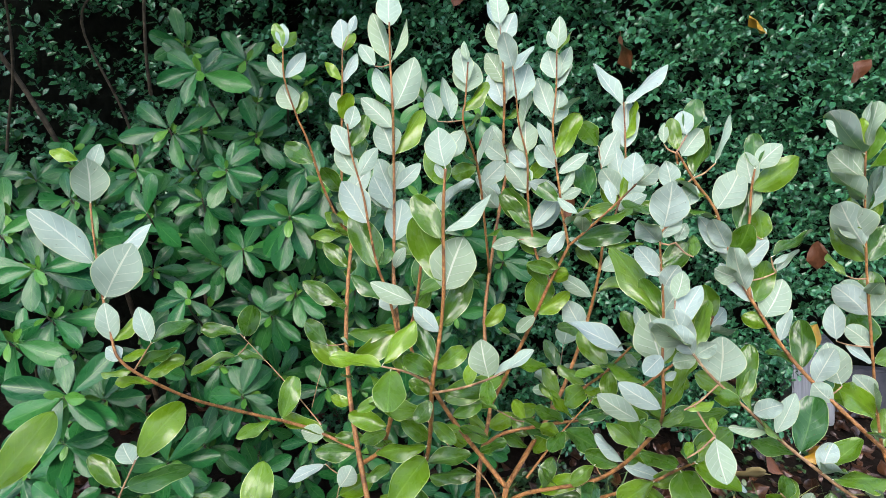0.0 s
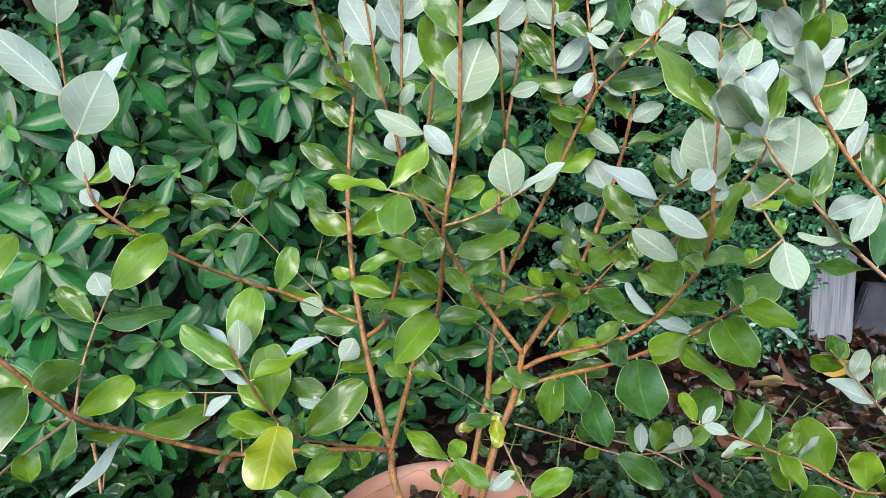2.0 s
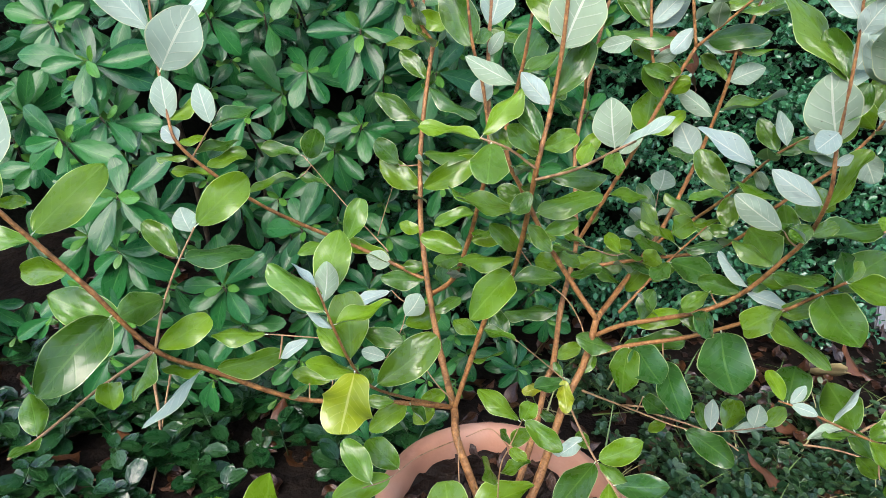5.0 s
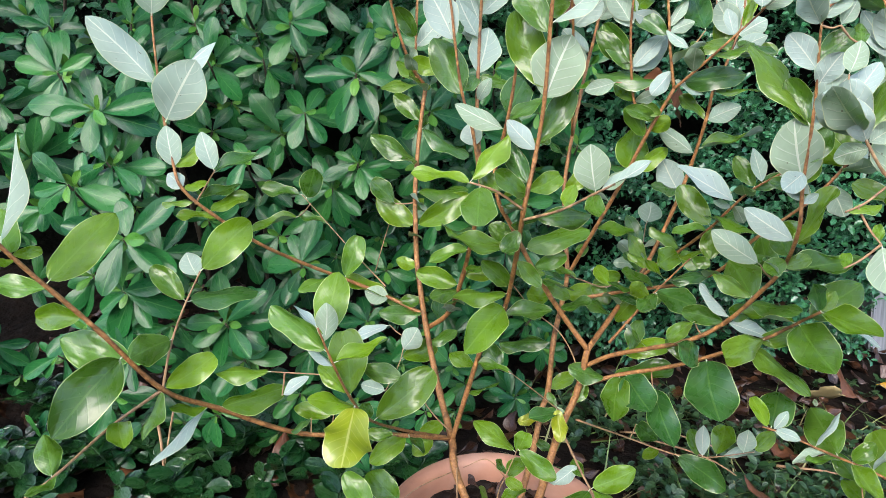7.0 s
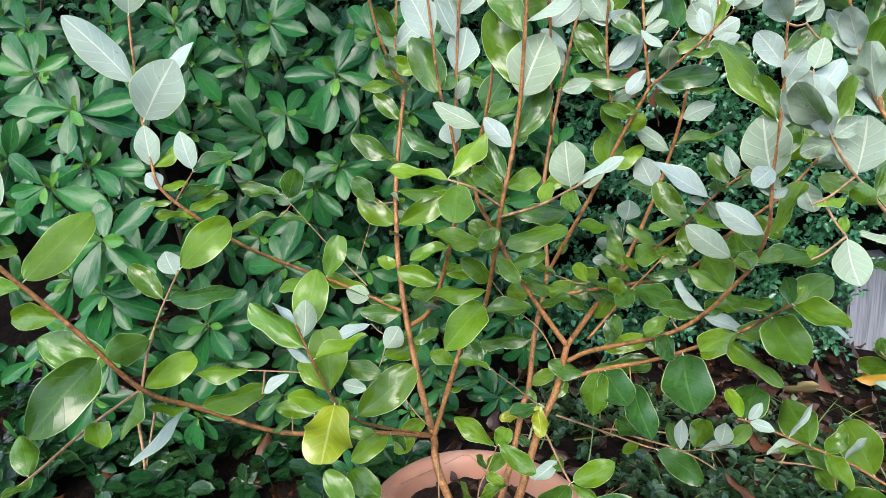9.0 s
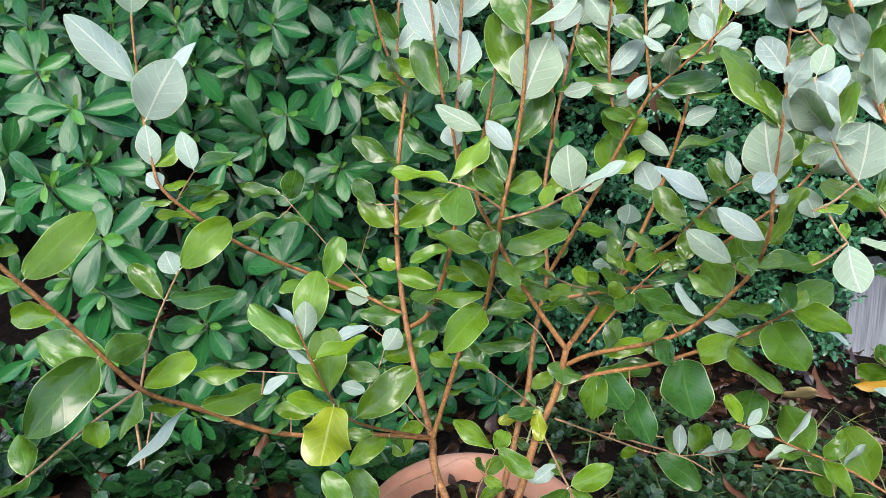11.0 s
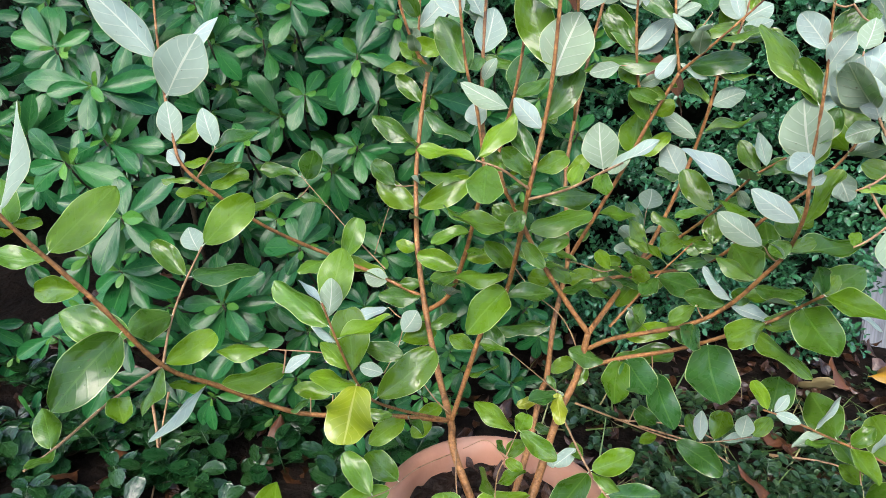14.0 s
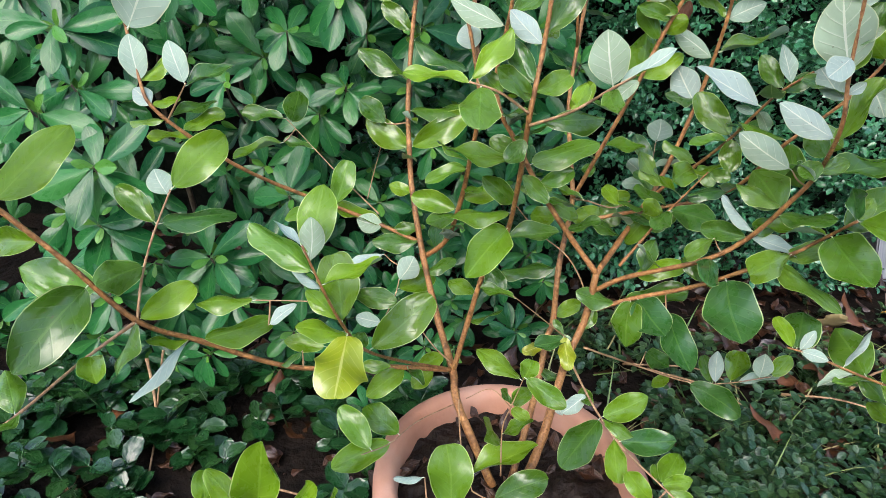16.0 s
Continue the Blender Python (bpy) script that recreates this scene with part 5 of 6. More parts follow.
sprig(other_shrub, [(0.228, 0.364, 0.683), (0.218, 0.361, 0.673), (0.209, 0.358, 0.668)], 0.0011, 0.0007,
      [(1, 68, 17, 0.014, 0.007, -9, "young")])
sprig(other_shrub, [(0.392, 0.44, 0.435), (0.389, 0.437, 0.427), (0.387, 0.435, 0.423)], 0.0011, 0.0007,
      [(1, 116, -40, 0.056, 0.030, -74)])
sprig(other_shrub, [(0.35, 0.461, 0.445), (0.347, 0.458, 0.437), (0.344, 0.456, 0.433)], 0.0011, 0.0007,
      [(1, 106, 5, 0.038, 0.015, -18)])
sprig(other_shrub, [(0.344, 0.456, 0.433), (0.346, 0.453, 0.424), (0.347, 0.45, 0.42)], 0.0011, 0.0007,
      [(1, 97, -6, 0.032, 0.015, -48)])
sprig(shrub, [(-0.134, 0.31, 0.406), (-0.149, 0.309, 0.404), (-0.162, 0.309, 0.406)], 0.0011, 0.0007,
      [(1, 115, -4, 0.032, 0.016, 4, "young")])
sprig(shrub, [(-0.017, 0.383, 0.327), (-0.021, 0.392, 0.341), (-0.024, 0.399, 0.356)], 0.0011, 0.0007,
      [(1, -163, 5, 0.026, 0.010, -170, "pale")])
sprig(shrub, [(0.017, 0.43, 0.311), (0.027, 0.429, 0.306), (0.035, 0.428, 0.305)], 0.0011, 0.0007,
      [(1, 30, 2, 0.057, 0.026, 35)])
sprig(shrub, [(0.167, 0.4, 0.371), (0.162, 0.397, 0.365), (0.157, 0.395, 0.362)], 0.0011, 0.0007,
      [(1, 109, -10, 0.035, 0.017, -38, "young")])
sprig(shrub, [(-0.356, 0.65, 0.771), (-0.363, 0.652, 0.777), (-0.369, 0.654, 0.784)], 0.0011, 0.0007,
      [(1, 170, 18, 0.038, 0.015, -35, "young")])
sprig(shrub, [(-0.119, 0.85, 0.909), (-0.115, 0.854, 0.92), (-0.111, 0.857, 0.931)], 0.0011, 0.0007,
      [(1, 69, 59, 0.027, 0.012, -145, "pale")])
sprig(shrub, [(-0.038, 0.68, 0.904), (-0.047, 0.68, 0.901), (-0.054, 0.679, 0.901)], 0.0011, 0.0007,
      [(1, 146, 42, 0.030, 0.016, 123, "pale")])
sprig(shrub, [(0.043, 0.718, 0.846), (0.027, 0.717, 0.843), (0.014, 0.717, 0.843)], 0.0011, 0.0007,
      [(0.375, 123, 56, 0.055, 0.022, -175, "pale"), (1, 125, 55, 0.036, 0.023, 143, "pale")])
sprig(shrub, [(0.09, 0.88, 0.929), (0.088, 0.885, 0.941), (0.086, 0.888, 0.954)], 0.0011, 0.0007,
      [(0.625, 137, 49, 0.049, 0.020, 174, "pale"), (1, 104, 60, 0.050, 0.029, 159, "pale")])
sprig(shrub, [(0.239, 0.733, 0.797), (0.224, 0.733, 0.795), (0.211, 0.733, 0.797)], 0.0011, 0.0007,
      [(1, 37, 66, 0.050, 0.023, -140, "pale")])
sprig(shrub, [(0.211, 0.733, 0.797), (0.209, 0.738, 0.809), (0.206, 0.741, 0.822)], 0.0011, 0.0007,
      [(1, 107, 20, 0.056, 0.026, -48)])
sprig(shrub, [(0.179, 0.674, 0.755), (0.185, 0.677, 0.764), (0.191, 0.68, 0.774)], 0.0011, 0.0007,
      [(1, 93, 25, 0.058, 0.027, -24)])
sprig(other_shrub, [(0.214, 0.5, 0.857), (0.218, 0.503, 0.863), (0.222, 0.505, 0.871)], 0.0011, 0.0007,
      [(0.125, 105, 58, 0.028, 0.013, -36), (1, 112, 58, 0.022, 0.017, 136, "pale"), (1, 64, 51, 0.036, 0.017, 7)])
sprig(other_shrub, [(0.214, 0.5, 0.857), (0.208, 0.501, 0.859), (0.204, 0.502, 0.863)], 0.0011, 0.0007,
      [(1, 90, 61, 0.019, 0.008, 161, "pale")])
sprig(other_shrub, [(0.231, 0.5, 0.837), (0.241, 0.502, 0.842), (0.249, 0.504, 0.85)], 0.0011, 0.0007,
      [(1, 59, 72, 0.042, 0.013, 128, "pale")])
sprig(other_shrub, [(0.365, 0.5, 0.869), (0.363, 0.502, 0.874), (0.361, 0.504, 0.88)], 0.0011, 0.0007,
      [(1, 59, 57, 0.031, 0.012, -139, "pale")])
sprig(shrub, [(0.196, 0.45, 0.795), (0.203, 0.45, 0.794), (0.208, 0.45, 0.796)], 0.0011, 0.0007,
      [(1, 26, 63, 0.017, 0.010, -138, "pale")])
sprig(other_shrub, [(0.285, 0.5, 0.798), (0.292, 0.499, 0.792), (0.298, 0.497, 0.789)], 0.0011, 0.0007,
      [(1, 83, 36, 0.037, 0.017, -24)])
sprig(other_shrub, [(0.311, 0.489, 0.764), (0.308, 0.491, 0.769), (0.306, 0.493, 0.776)], 0.0011, 0.0007,
      [(0.562, 9, 41, 0.016, 0.006, -155, "pale"), (1, 15, 29, 0.042, 0.015, -8)])
sprig(other_shrub, [(0.231, 0.5, 0.837), (0.223, 0.498, 0.829), (0.215, 0.496, 0.826)], 0.0011, 0.0007,
      [(1, 142, 68, 0.026, 0.017, 111, "pale")])
sprig(shrub, [(0.208, 0.45, 0.796), (0.216, 0.449, 0.789), (0.223, 0.447, 0.786)], 0.0011, 0.0007,
      [(1, 80, 33, 0.025, 0.011, -15)])
sprig(other_shrub, [(0.417, 0.5, 0.696), (0.399, 0.501, 0.696), (0.385, 0.501, 0.699)], 0.0011, 0.0007,
      [(1, 138, 73, 0.034, 0.018, 104, "pale")])
sprig(other_shrub, [(0.352, 0.445, 0.675), (0.358, 0.446, 0.678), (0.364, 0.448, 0.683)], 0.0011, 0.0007,
      [(1, 161, 62, 0.039, 0.027, 88, "pale")])
sprig(other_shrub, [(0.395, 0.5, 0.76), (0.386, 0.5, 0.759), (0.378, 0.5, 0.761)], 0.0011, 0.0007,
      [(1, 109, 32, 0.027, 0.011, -4)])


# ---- evergreen bush with whorled leaves ----
BUSH_SHAPES = [leaf_shape(9, 4, 1.50, 0.58, f, d, 0.02, 0.0, s, 0.0, 0.02) for s, (f, d) in enumerate(((0.12, 0.10), (-0.04, 0.20), (0.16, 0.06), (0.09, 0.30), (-0.10, 0.15)))]
BUSH_MESHES = [mesh_of("bush leaf", *s, [BUSH_TOP, BUSH_LOW]) for s in BUSH_SHAPES]
bush = tagged(new("evergreen_bush"), "dense evergreen bush with glossy dark green leaves in whorls", "bush")
bush.location = (-0.55, 1.05, 0.0)
bush_dice = random.Random(5)
bush_mass = Mass()
bush_twigs = Mass()
bush_left = [290]


def step(x):
    return 1 / (1 + math.exp(-max(-30.0, min(30.0, x))))


def bush_face(x, z):
    """How far back the leafy face of the bush stands: a clump comes forward on one side, and the skirt creeps out low
    down. An unseen overhang is added on top for shade.
    """
    clump = 0.27 * step((-0.36 - x) / 0.04) * step((0.64 - z) / 0.05)
    skirt = 0.20 * step((0.30 - z) / 0.05) * step((0.02 - x) / 0.05)
    # added overhang above the view, which shades the upper leaves
    shade_overhang = 0.55 * step((z - 1.12) / 0.03) * step((-0.30 - x) / 0.05)
    back = 0.14 * step((z - 0.68) / 0.04) * step((-0.44 - x) / 0.04) * step((1.08 - z) / 0.03)
    return 1.0 + 0.25 * max(0.0, x + 0.1) - max(clump, skirt, shade_overhang) + back + 0.06 * noise.noise((x * 6, z * 6, 1.0))


def whorl(centre, outward, size, leaves, single):
    """A shoot tip: leaves spread like a star round it, the inner ones small and pale."""
    out = Vector(outward).normalized()
    side = out.orthogonal().normalized()
    up = out.cross(side)
    base = Vector(centre)
    back = base - out * size * 1.3 - Vector((0, 0, size * 0.6))
    if len(bush_twigs.verts) < 900:
        v, f = tube([back, base.lerp(back, 0.4) + side * 0.004, base], 0.0022, 0.0014, 5)
        bush_twigs.add(([tuple(q) for q in v], f, [0] * len(f), [(0, 0)] * len(v)), Matrix.Identity(4))
    spin = bush_dice.uniform(0, 6.28)
    for k in range(leaves):
        inner = k >= leaves - 3
        a = spin + k * 2.3999 + bush_dice.uniform(-0.35, 0.35)
        lift = bush_dice.uniform(-0.05, 0.4) if not inner else bush_dice.uniform(0.9, 1.6)
        d = (side * math.cos(a) + up * math.sin(a) + out * lift)
        d.z -= 0.18
        length = size * (bush_dice.uniform(0.62, 1.12) if not inner else bush_dice.uniform(0.3, 0.5))
        width = length * bush_dice.uniform(0.36, 0.44)
        d.normalize()
        n = (out - d * out.dot(d)).normalized()
        m = Matrix((d.cross(n), d, n)).transposed().to_4x4() @ pose(0, 0, 0, 0, bush_dice.uniform(-14, 14), 0)
        m = Matrix.Translation(base - out * (0.012 * (k % 3))) @ m @ Matrix.Diagonal((width, length, length, 1))
        pick = bush_dice.randrange(len(BUSH_SHAPES))
        if inner:
            verts, faces, mats, uvs = BUSH_SHAPES[pick]
            bush_mass.add((verts, faces, [2 if q == 0 else q for q in mats], uvs), Matrix.Translation(-bush.location) @ m)
        elif single and bush_left[0] > 0:
            bush_left[0] -= 1
            part("leaf", BUSH_MESHES[pick], bush, local=Matrix.Translation(-bush.location) @ m)
        else:
            bush_mass.add(BUSH_SHAPES[pick], Matrix.Translation(-bush.location) @ m)


# the shoots that stand out
stands = []
clump_shoots = ((-0.508, 0.76, 0.612, 0.062), (-0.427, 0.66, 0.485, 0.065), (-0.345, 0.74, 0.334, 0.06), (-0.348, 1, 0.54, 0.06),
    (-0.205, 0.9, 0.665, 0.062), (-0.563, 0.78, 0.649, 0.05), (-0.45, 0.68, 0.401, 0.06), (-0.268, 0.84, 0.388, 0.06),
    (-0.21, 0.95, 0.52, 0.05), (-0.323, 0.9, 0.403, 0.055), (-0.494, 0.75, 0.547, 0.055), (-0.396, 0.85, 0.67, 0.05),
    (-0.158, 0.92, 0.721, 0.06))
face_shoots = ((-0.53, 0.72, 0.522, 0.06), (-0.338, 0.78, 0.248, 0.055), (-0.427, 0.74, 0.432, 0.055), (-0.256, 0.85, 0.235, 0.055),
    (-0.456, 0.68, 0.298, 0.05), (-0.276, 0.85, 0.144, 0.05), (-0.389, 0.78, 0.137, 0.045), (-0.342, 0.93, 0.867, 0.06),
    (-0.39, 0.93, 0.779, 0.055), (-0.315, 0.95, 0.72, 0.05), (-0.472, 0.98, 0.704, 0.05), (-0.251, 0.95, 0.475, 0.055),
    (-0.572, 0.85, 0.571, 0.05), (-0.105, 0.97, 0.607, 0.06))
for x, y, z, size in clump_shoots + face_shoots:
    stands.append(Vector((x, y, z)))
    whorl((x, y, z), (bush_dice.uniform(-0.1, 0.25), -1.0, bush_dice.uniform(0.35, 0.8)), size * 1.2, 11, True)

# the rest of the leafy face, and the shaded shoots behind it
for layer, (count, depth, gap) in enumerate(((2600, 0.02, 0.090), (1600, 0.13, 0.088), (900, 0.25, 0.09))):
    taken = list(stands) if layer == 0 else []
    for i in range(count):
        x, z = bush_dice.uniform(-1.25, 0.16), bush_dice.uniform(0.03, 1.5)
        thin = 0.45 if x > -0.16 else 0.0
        if 0.70 < z < 1.1 and abs(x + 0.35) > 0.11:
            thin = 0.985 if layer == 0 else 0.96
        if z > 0.90 and z < 1.12:
            thin = 1.0
        if x < -0.60 and z < 0.42:
            thin = 0.95
        y = bush_face(x, z) + depth + bush_dice.uniform(-0.03, 0.05)
        p = Vector((x, y, z))
        if bush_dice.random() < thin or any((p - q).length < gap for q in taken):
            continue
        taken.append(p)
        out = Vector((bush_dice.uniform(-0.4, 0.4) + 0.15, -1.0, bush_dice.uniform(0.1, 0.9)))
        whorl(p, out, bush_dice.uniform(0.05, 0.068), bush_dice.randint(9, 12), False)
for points, r in ((((-0.62, 1.30, 0.0), (-0.66, 1.25, 0.4), (-0.72, 1.15, 0.75), (-0.86, 1.08, 1.05)), 0.011),
                  (((-0.50, 1.32, 0.0), (-0.50, 1.28, 0.45), (-0.54, 1.20, 0.8), (-0.50, 1.15, 1.15)), 0.008),
                  (((-0.66, 1.25, 0.4), (-0.56, 1.16, 0.7), (-0.60, 1.10, 0.92), (-0.50, 1.06, 1.0)), 0.005),
                  (((-0.90, 1.28, 0.1), (-0.84, 1.2, 0.6), (-0.74, 1.12, 0.85), (-0.70, 1.06, 1.05)), 0.006)):
    verts, faces = tube([p - bush.location for p in smooth_path(points)], r * 0.6, r * 0.3, 8, 0.15)
    part("branch", mesh_of("branch", verts, faces, None, None, [DARK_WOOD]), bush, "bare brown branch")
# the top, the far end and the back, with plainer leaves
OUTER = single_sheet(leaf_shape(4, 2, 1.42, 0.72, 0.1, 0.2, 0.0, 0.0, 3))


def outer_places(dice, count, x0, x1, y0, y1, z1, end):
    """Places over the top, one end and the back of a hedge, with the way out of it."""
    for i in range(count):
        x, y, z = dice.uniform(x0, x1), dice.uniform(y0, y1), dice.uniform(0.05, z1)
        side = dice.random()
        if side < 0.45:
            yield Vector((x, y, z1 + dice.uniform(-0.06, 0.05) - 0.08 * abs(2 * (y - y0) / (y1 - y0) - 1) ** 2)), Vector((0, 0, 1))
        elif side < 0.65:
            yield Vector((end + dice.uniform(-0.05, 0.05), y, z)), Vector((math.copysign(1, end - (x0 + x1) / 2), 0, 0.3))
        else:
            yield Vector((x, y1 + dice.uniform(-0.05, 0.05), z)), Vector((0, 1, 0.3))


for p, out in outer_places(bush_dice, 1300, -1.45, 0.14, 1.02, 1.92, 1.50, -1.45):
    spin = bush_dice.uniform(0, 6.28)
    side = out.orthogonal().normalized()
    up = out.normalized().cross(side)
    for k in range(8):
        a = spin + k * 2.3999
        d = side * math.cos(a) + up * math.sin(a) + out * bush_dice.uniform(0.0, 0.5)
        s = bush_dice.uniform(0.05, 0.075)
        bush_mass.add(OUTER, Matrix.Translation(p - bush.location) @ blade(d, bush_dice.uniform(-25, 25)) @ Matrix.Diagonal((s * 0.42, s, s, 1)))
part("foliage", bush_mass.mesh("bush foliage", [BUSH_TOP_MASS, BUSH_LOW, BUSH_YOUNG]), bush)
part("twig", mesh_of("bush twigs", np.concatenate(bush_twigs.verts) - np.array(bush.location), bush_twigs.faces, None, None, [DARK_WOOD]), bush)
tagged(bush.children[-1], kind="stuff")
tagged(bush.children[-2], kind="stuff")


def lump(name, x0, x1, y0, y1, z0, z1, rough, mat, steps=26):
    """A closed, uneven mass standing on the ground."""
    bm = bmesh.new()
    bmesh.ops.create_cube(bm, size=1.0)
    bmesh.ops.subdivide_edges(bm, edges=bm.edges[:], cuts=steps, use_grid_fill=True)
    for v in bm.verts:
        p = Vector((x0 + (v.co.x + 0.5) * (x1 - x0), y0 + (v.co.y + 0.5) * (y1 - y0), z0 + (v.co.z + 0.5) * (z1 - z0)))
        if v.co.z > -0.49:
            p += rough * Vector((noise.noise(p * 3.1), noise.noise(p * 3.1 + Vector((9, 0, 0))), noise.noise(p * 3.1 + Vector((0, 9, 0)))))
        v.co = p
    me = bpy.data.meshes.new(name)
    bm.to_mesh(me)
    bm.free()
    me.materials.append(mat)
    return me


# a near-black lump stands in for the shade between the bush leaves
core = lump("bush core", -1.4, 0.10, 1.42, 1.85, -0.01, 1.46, 0.08, INNER_SHADE)
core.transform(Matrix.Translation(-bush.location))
part("core", core, bush, "near-black mass standing in for the shade inside")

# ---- small-leaved hedge ----
hedge = tagged(new("hedge"), "clipped small-leaved evergreen hedge with dark glossy leaves", "hedge")
hedge.location = (0.7, 1.7, 0.0)
SMALL = single_sheet(leaf_shape(3, 2, 1.0, 0.7, 0.25, 0.1, 0.0, 0.2, 2))
hedge_mass = Mass()
hedge_dice = random.Random(8)


def hedge_face(x, z):
    y = 1.20 + 0.10 * max(0.0, x) + 0.10 * max(0.0, -x - 0.2) + 0.12 * z + 0.18 * max(0.0, 0.3 - z)
    return y + 0.09 * noise.noise((x * 4, z * 4, 3.0)) + 0.04 * noise.noise((x * 11, z * 11, 6.0))


def hedge_shoot(base, ahead, length, pairs, size):
    """A short shoot with pairs of small leaves along it."""
    ahead = ahead.normalized()
    side = ahead.orthogonal().normalized()
    up = ahead.cross(side)
    for k in range(pairs):
        f = (k + 0.6) / pairs
        p = base + ahead * length * f
        a0 = k * 1.57 + hedge_dice.uniform(-0.3, 0.3)
        for half in (0, math.pi):
            a = a0 + half
            d = side * math.cos(a) + up * math.sin(a) + ahead * (0.5 + 0.6 * f)
            s = size * hedge_dice.uniform(0.7, 1.1) * (1 - 0.3 * f)
            hedge_mass.add(SMALL, Matrix.Translation(p - hedge.location) @ blade(d, hedge_dice.uniform(-60, 60)) @ Matrix.Diagonal((s * 0.6, s, s, 1)))


for layer, (count, depth) in enumerate(((5000, 0.0), (3600, 0.07), (2000, 0.12), (700, -0.08))):
    for i in range(count):
        x, z = hedge_dice.uniform(-0.22, 1.75), hedge_dice.uniform(0.05, 1.5)
        if layer >= 2:
            x, z = hedge_dice.uniform(-0.95, -0.2), hedge_dice.uniform(0.5, 1.4)
        if x > 0.84 and z < 0.36:
            continue
        p = Vector((x, hedge_face(x, z) + depth + hedge_dice.uniform(-0.03, 0.03), z))
        ahead = Vector((hedge_dice.uniform(-0.8, 0.8), -0.8, hedge_dice.uniform(-0.1, 1.1)))
        hedge_shoot(p, ahead, hedge_dice.uniform(0.04, 0.065), 5, hedge_dice.uniform(0.018, 0.027))
for p, out in outer_places(hedge_dice, 3600, -0.3, 1.95, 1.28, 2.16, 1.52, 1.95):
    hedge_shoot(p, out + Vector((hedge_dice.uniform(-0.6, 0.6), hedge_dice.uniform(-0.6, 0.6), hedge_dice.uniform(-0.2, 0.5))), 0.06, 4, 0.032)
part("foliage", hedge_mass.mesh("hedge foliage", [HEDGE_LEAF]), hedge)
tagged(hedge.children[-1], kind="stuff")
# the hedge's inner shade, likewise put into a lump's near-black colour
core = lump("hedge core", -0.3, 1.9, 1.70, 2.1, -0.01, 1.46, 0.08, INNER_SHADE)
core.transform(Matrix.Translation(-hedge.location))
part("core", core, hedge, "near-black mass standing in for the shade inside")

# ---- under the shrubs: creeping plants, fallen leaves, grass, twigs ----
floor_dice = random.Random(21)
ROUND = leaf_shape(4, 2, 0.95, 0.55, 0.18, 0.12, 0.02, 0.1, 4)
ROUND = single_sheet(ROUND)
CURLED = []
for k in range(5):
    v, f, m, t = leaf_shape(9, 4, 0.95, 0.8, floor_dice.uniform(-0.6, 0.6), floor_dice.uniform(-0.3, 0.3), 0.12, 0.3, 30 + k, floor_dice.uniform(-0.3, 0.3), 0.07)
    CURLED.append((v, f, [0] * len(f), t))


def in_pot(x, y, gap=0.14):
    return math.hypot(x - POT.x, y - POT.y) < gap


def creeping(name, label, x0, x1, y0, y1, count, size, height, clear):
    """Low creeping stems with pairs of oval leaves, over a stretch of ground."""
    mass = Mass()
    for i in range(count):
        x, y = floor_dice.uniform(x0, x1), floor_dice.uniform(y0, y1)
        if in_pot(x, y, 0.15) or noise.noise((x * 4, y * 4, 11.0)) < clear:
            continue
        lean = Vector((floor_dice.uniform(-0.6, 0.6), floor_dice.uniform(-0.9, 0.2), 1.0)).normalized()
        tall = height * floor_dice.uniform(0.5, 1.2)
        foot = Vector((x, y, ground_height(x, y) - 0.003))
        v, f = tube([foot, foot + lean * tall * 0.5, foot + lean * tall], 0.0011, 0.0008, 4)
        mass.add(([tuple(q) for q in v], f, [0] * len(f), [(0.5, 0.5)] * len(v)), Matrix.Identity(4))
        for k in range(4):
            p = foot + lean * tall * (0.35 + 0.2 * k)
            a0 = floor_dice.uniform(0, 360)
            for half in (0, 180):
                s = size * floor_dice.uniform(0.65, 1.15)
                d = heading(a0 + half, floor_dice.uniform(-10, 45))
                mass.add(ROUND, Matrix.Translation(p) @ blade(d, floor_dice.uniform(-25, 25)) @ Matrix.Diagonal((s * 0.62, s, s, 1)))
    return tagged(new(name, mass.mesh(name, [WEED_LEAF if size < 0.03 else COVER_LEAF])), label, "ground cover", kind="stuff")


creeping("ground_cover", "low creeping plants with dark oval leaves on damp soil", -1.0, 0.0, 0.40, 0.98, 170, 0.046, 0.08, -0.1)
creeping("ground_cover", "low dark oval-leaved plants beside damp soil", -0.80, -0.38, 0.46, 0.78, 55, 0.042, 0.08, -1.0)
creeping("weeds", "low small-leaved weeds spreading over leaf litter", 0.14, 0.75, 0.5, 1.18, 620, 0.019, 0.055, -0.2)
creeping("weeds", "low bluish small-leaved weeds beside the pot", 0.32, 0.85, 0.5, 0.95, 330, 0.022, 0.06, -0.5)
creeping("weeds", "sparse small-leaved weeds at the foot of the hedge", 0.75, 1.3, 0.7, 1.35, 120, 0.018, 0.05, 0.1)

litter = Mass()
for i in range(2600):
    x, y = floor_dice.uniform(-0.95, 1.5), floor_dice.uniform(0.45, 1.75)
    if in_pot(x, y, 0.15) or (x < 0.45 and floor_dice.random() < 0.4):
        continue
    s = floor_dice.uniform(0.025, 0.058)
    m = Matrix.Translation((x, y, ground_height(x, y) + floor_dice.uniform(0.004, 0.02)))
    m = m @ pose(0, 0, 0, floor_dice.uniform(-35, 35), floor_dice.uniform(-35, 35), floor_dice.uniform(0, 360))
    litter.add(floor_dice.choice(CURLED), m @ Matrix.Diagonal((s * floor_dice.uniform(0.4, 0.75), s, s, 1)))
tagged(new("leaf_litter", litter.mesh("leaf litter", [DEAD_LEAF])), "wet brown fallen leaves covering the soil", "leaf litter", kind="stuff")

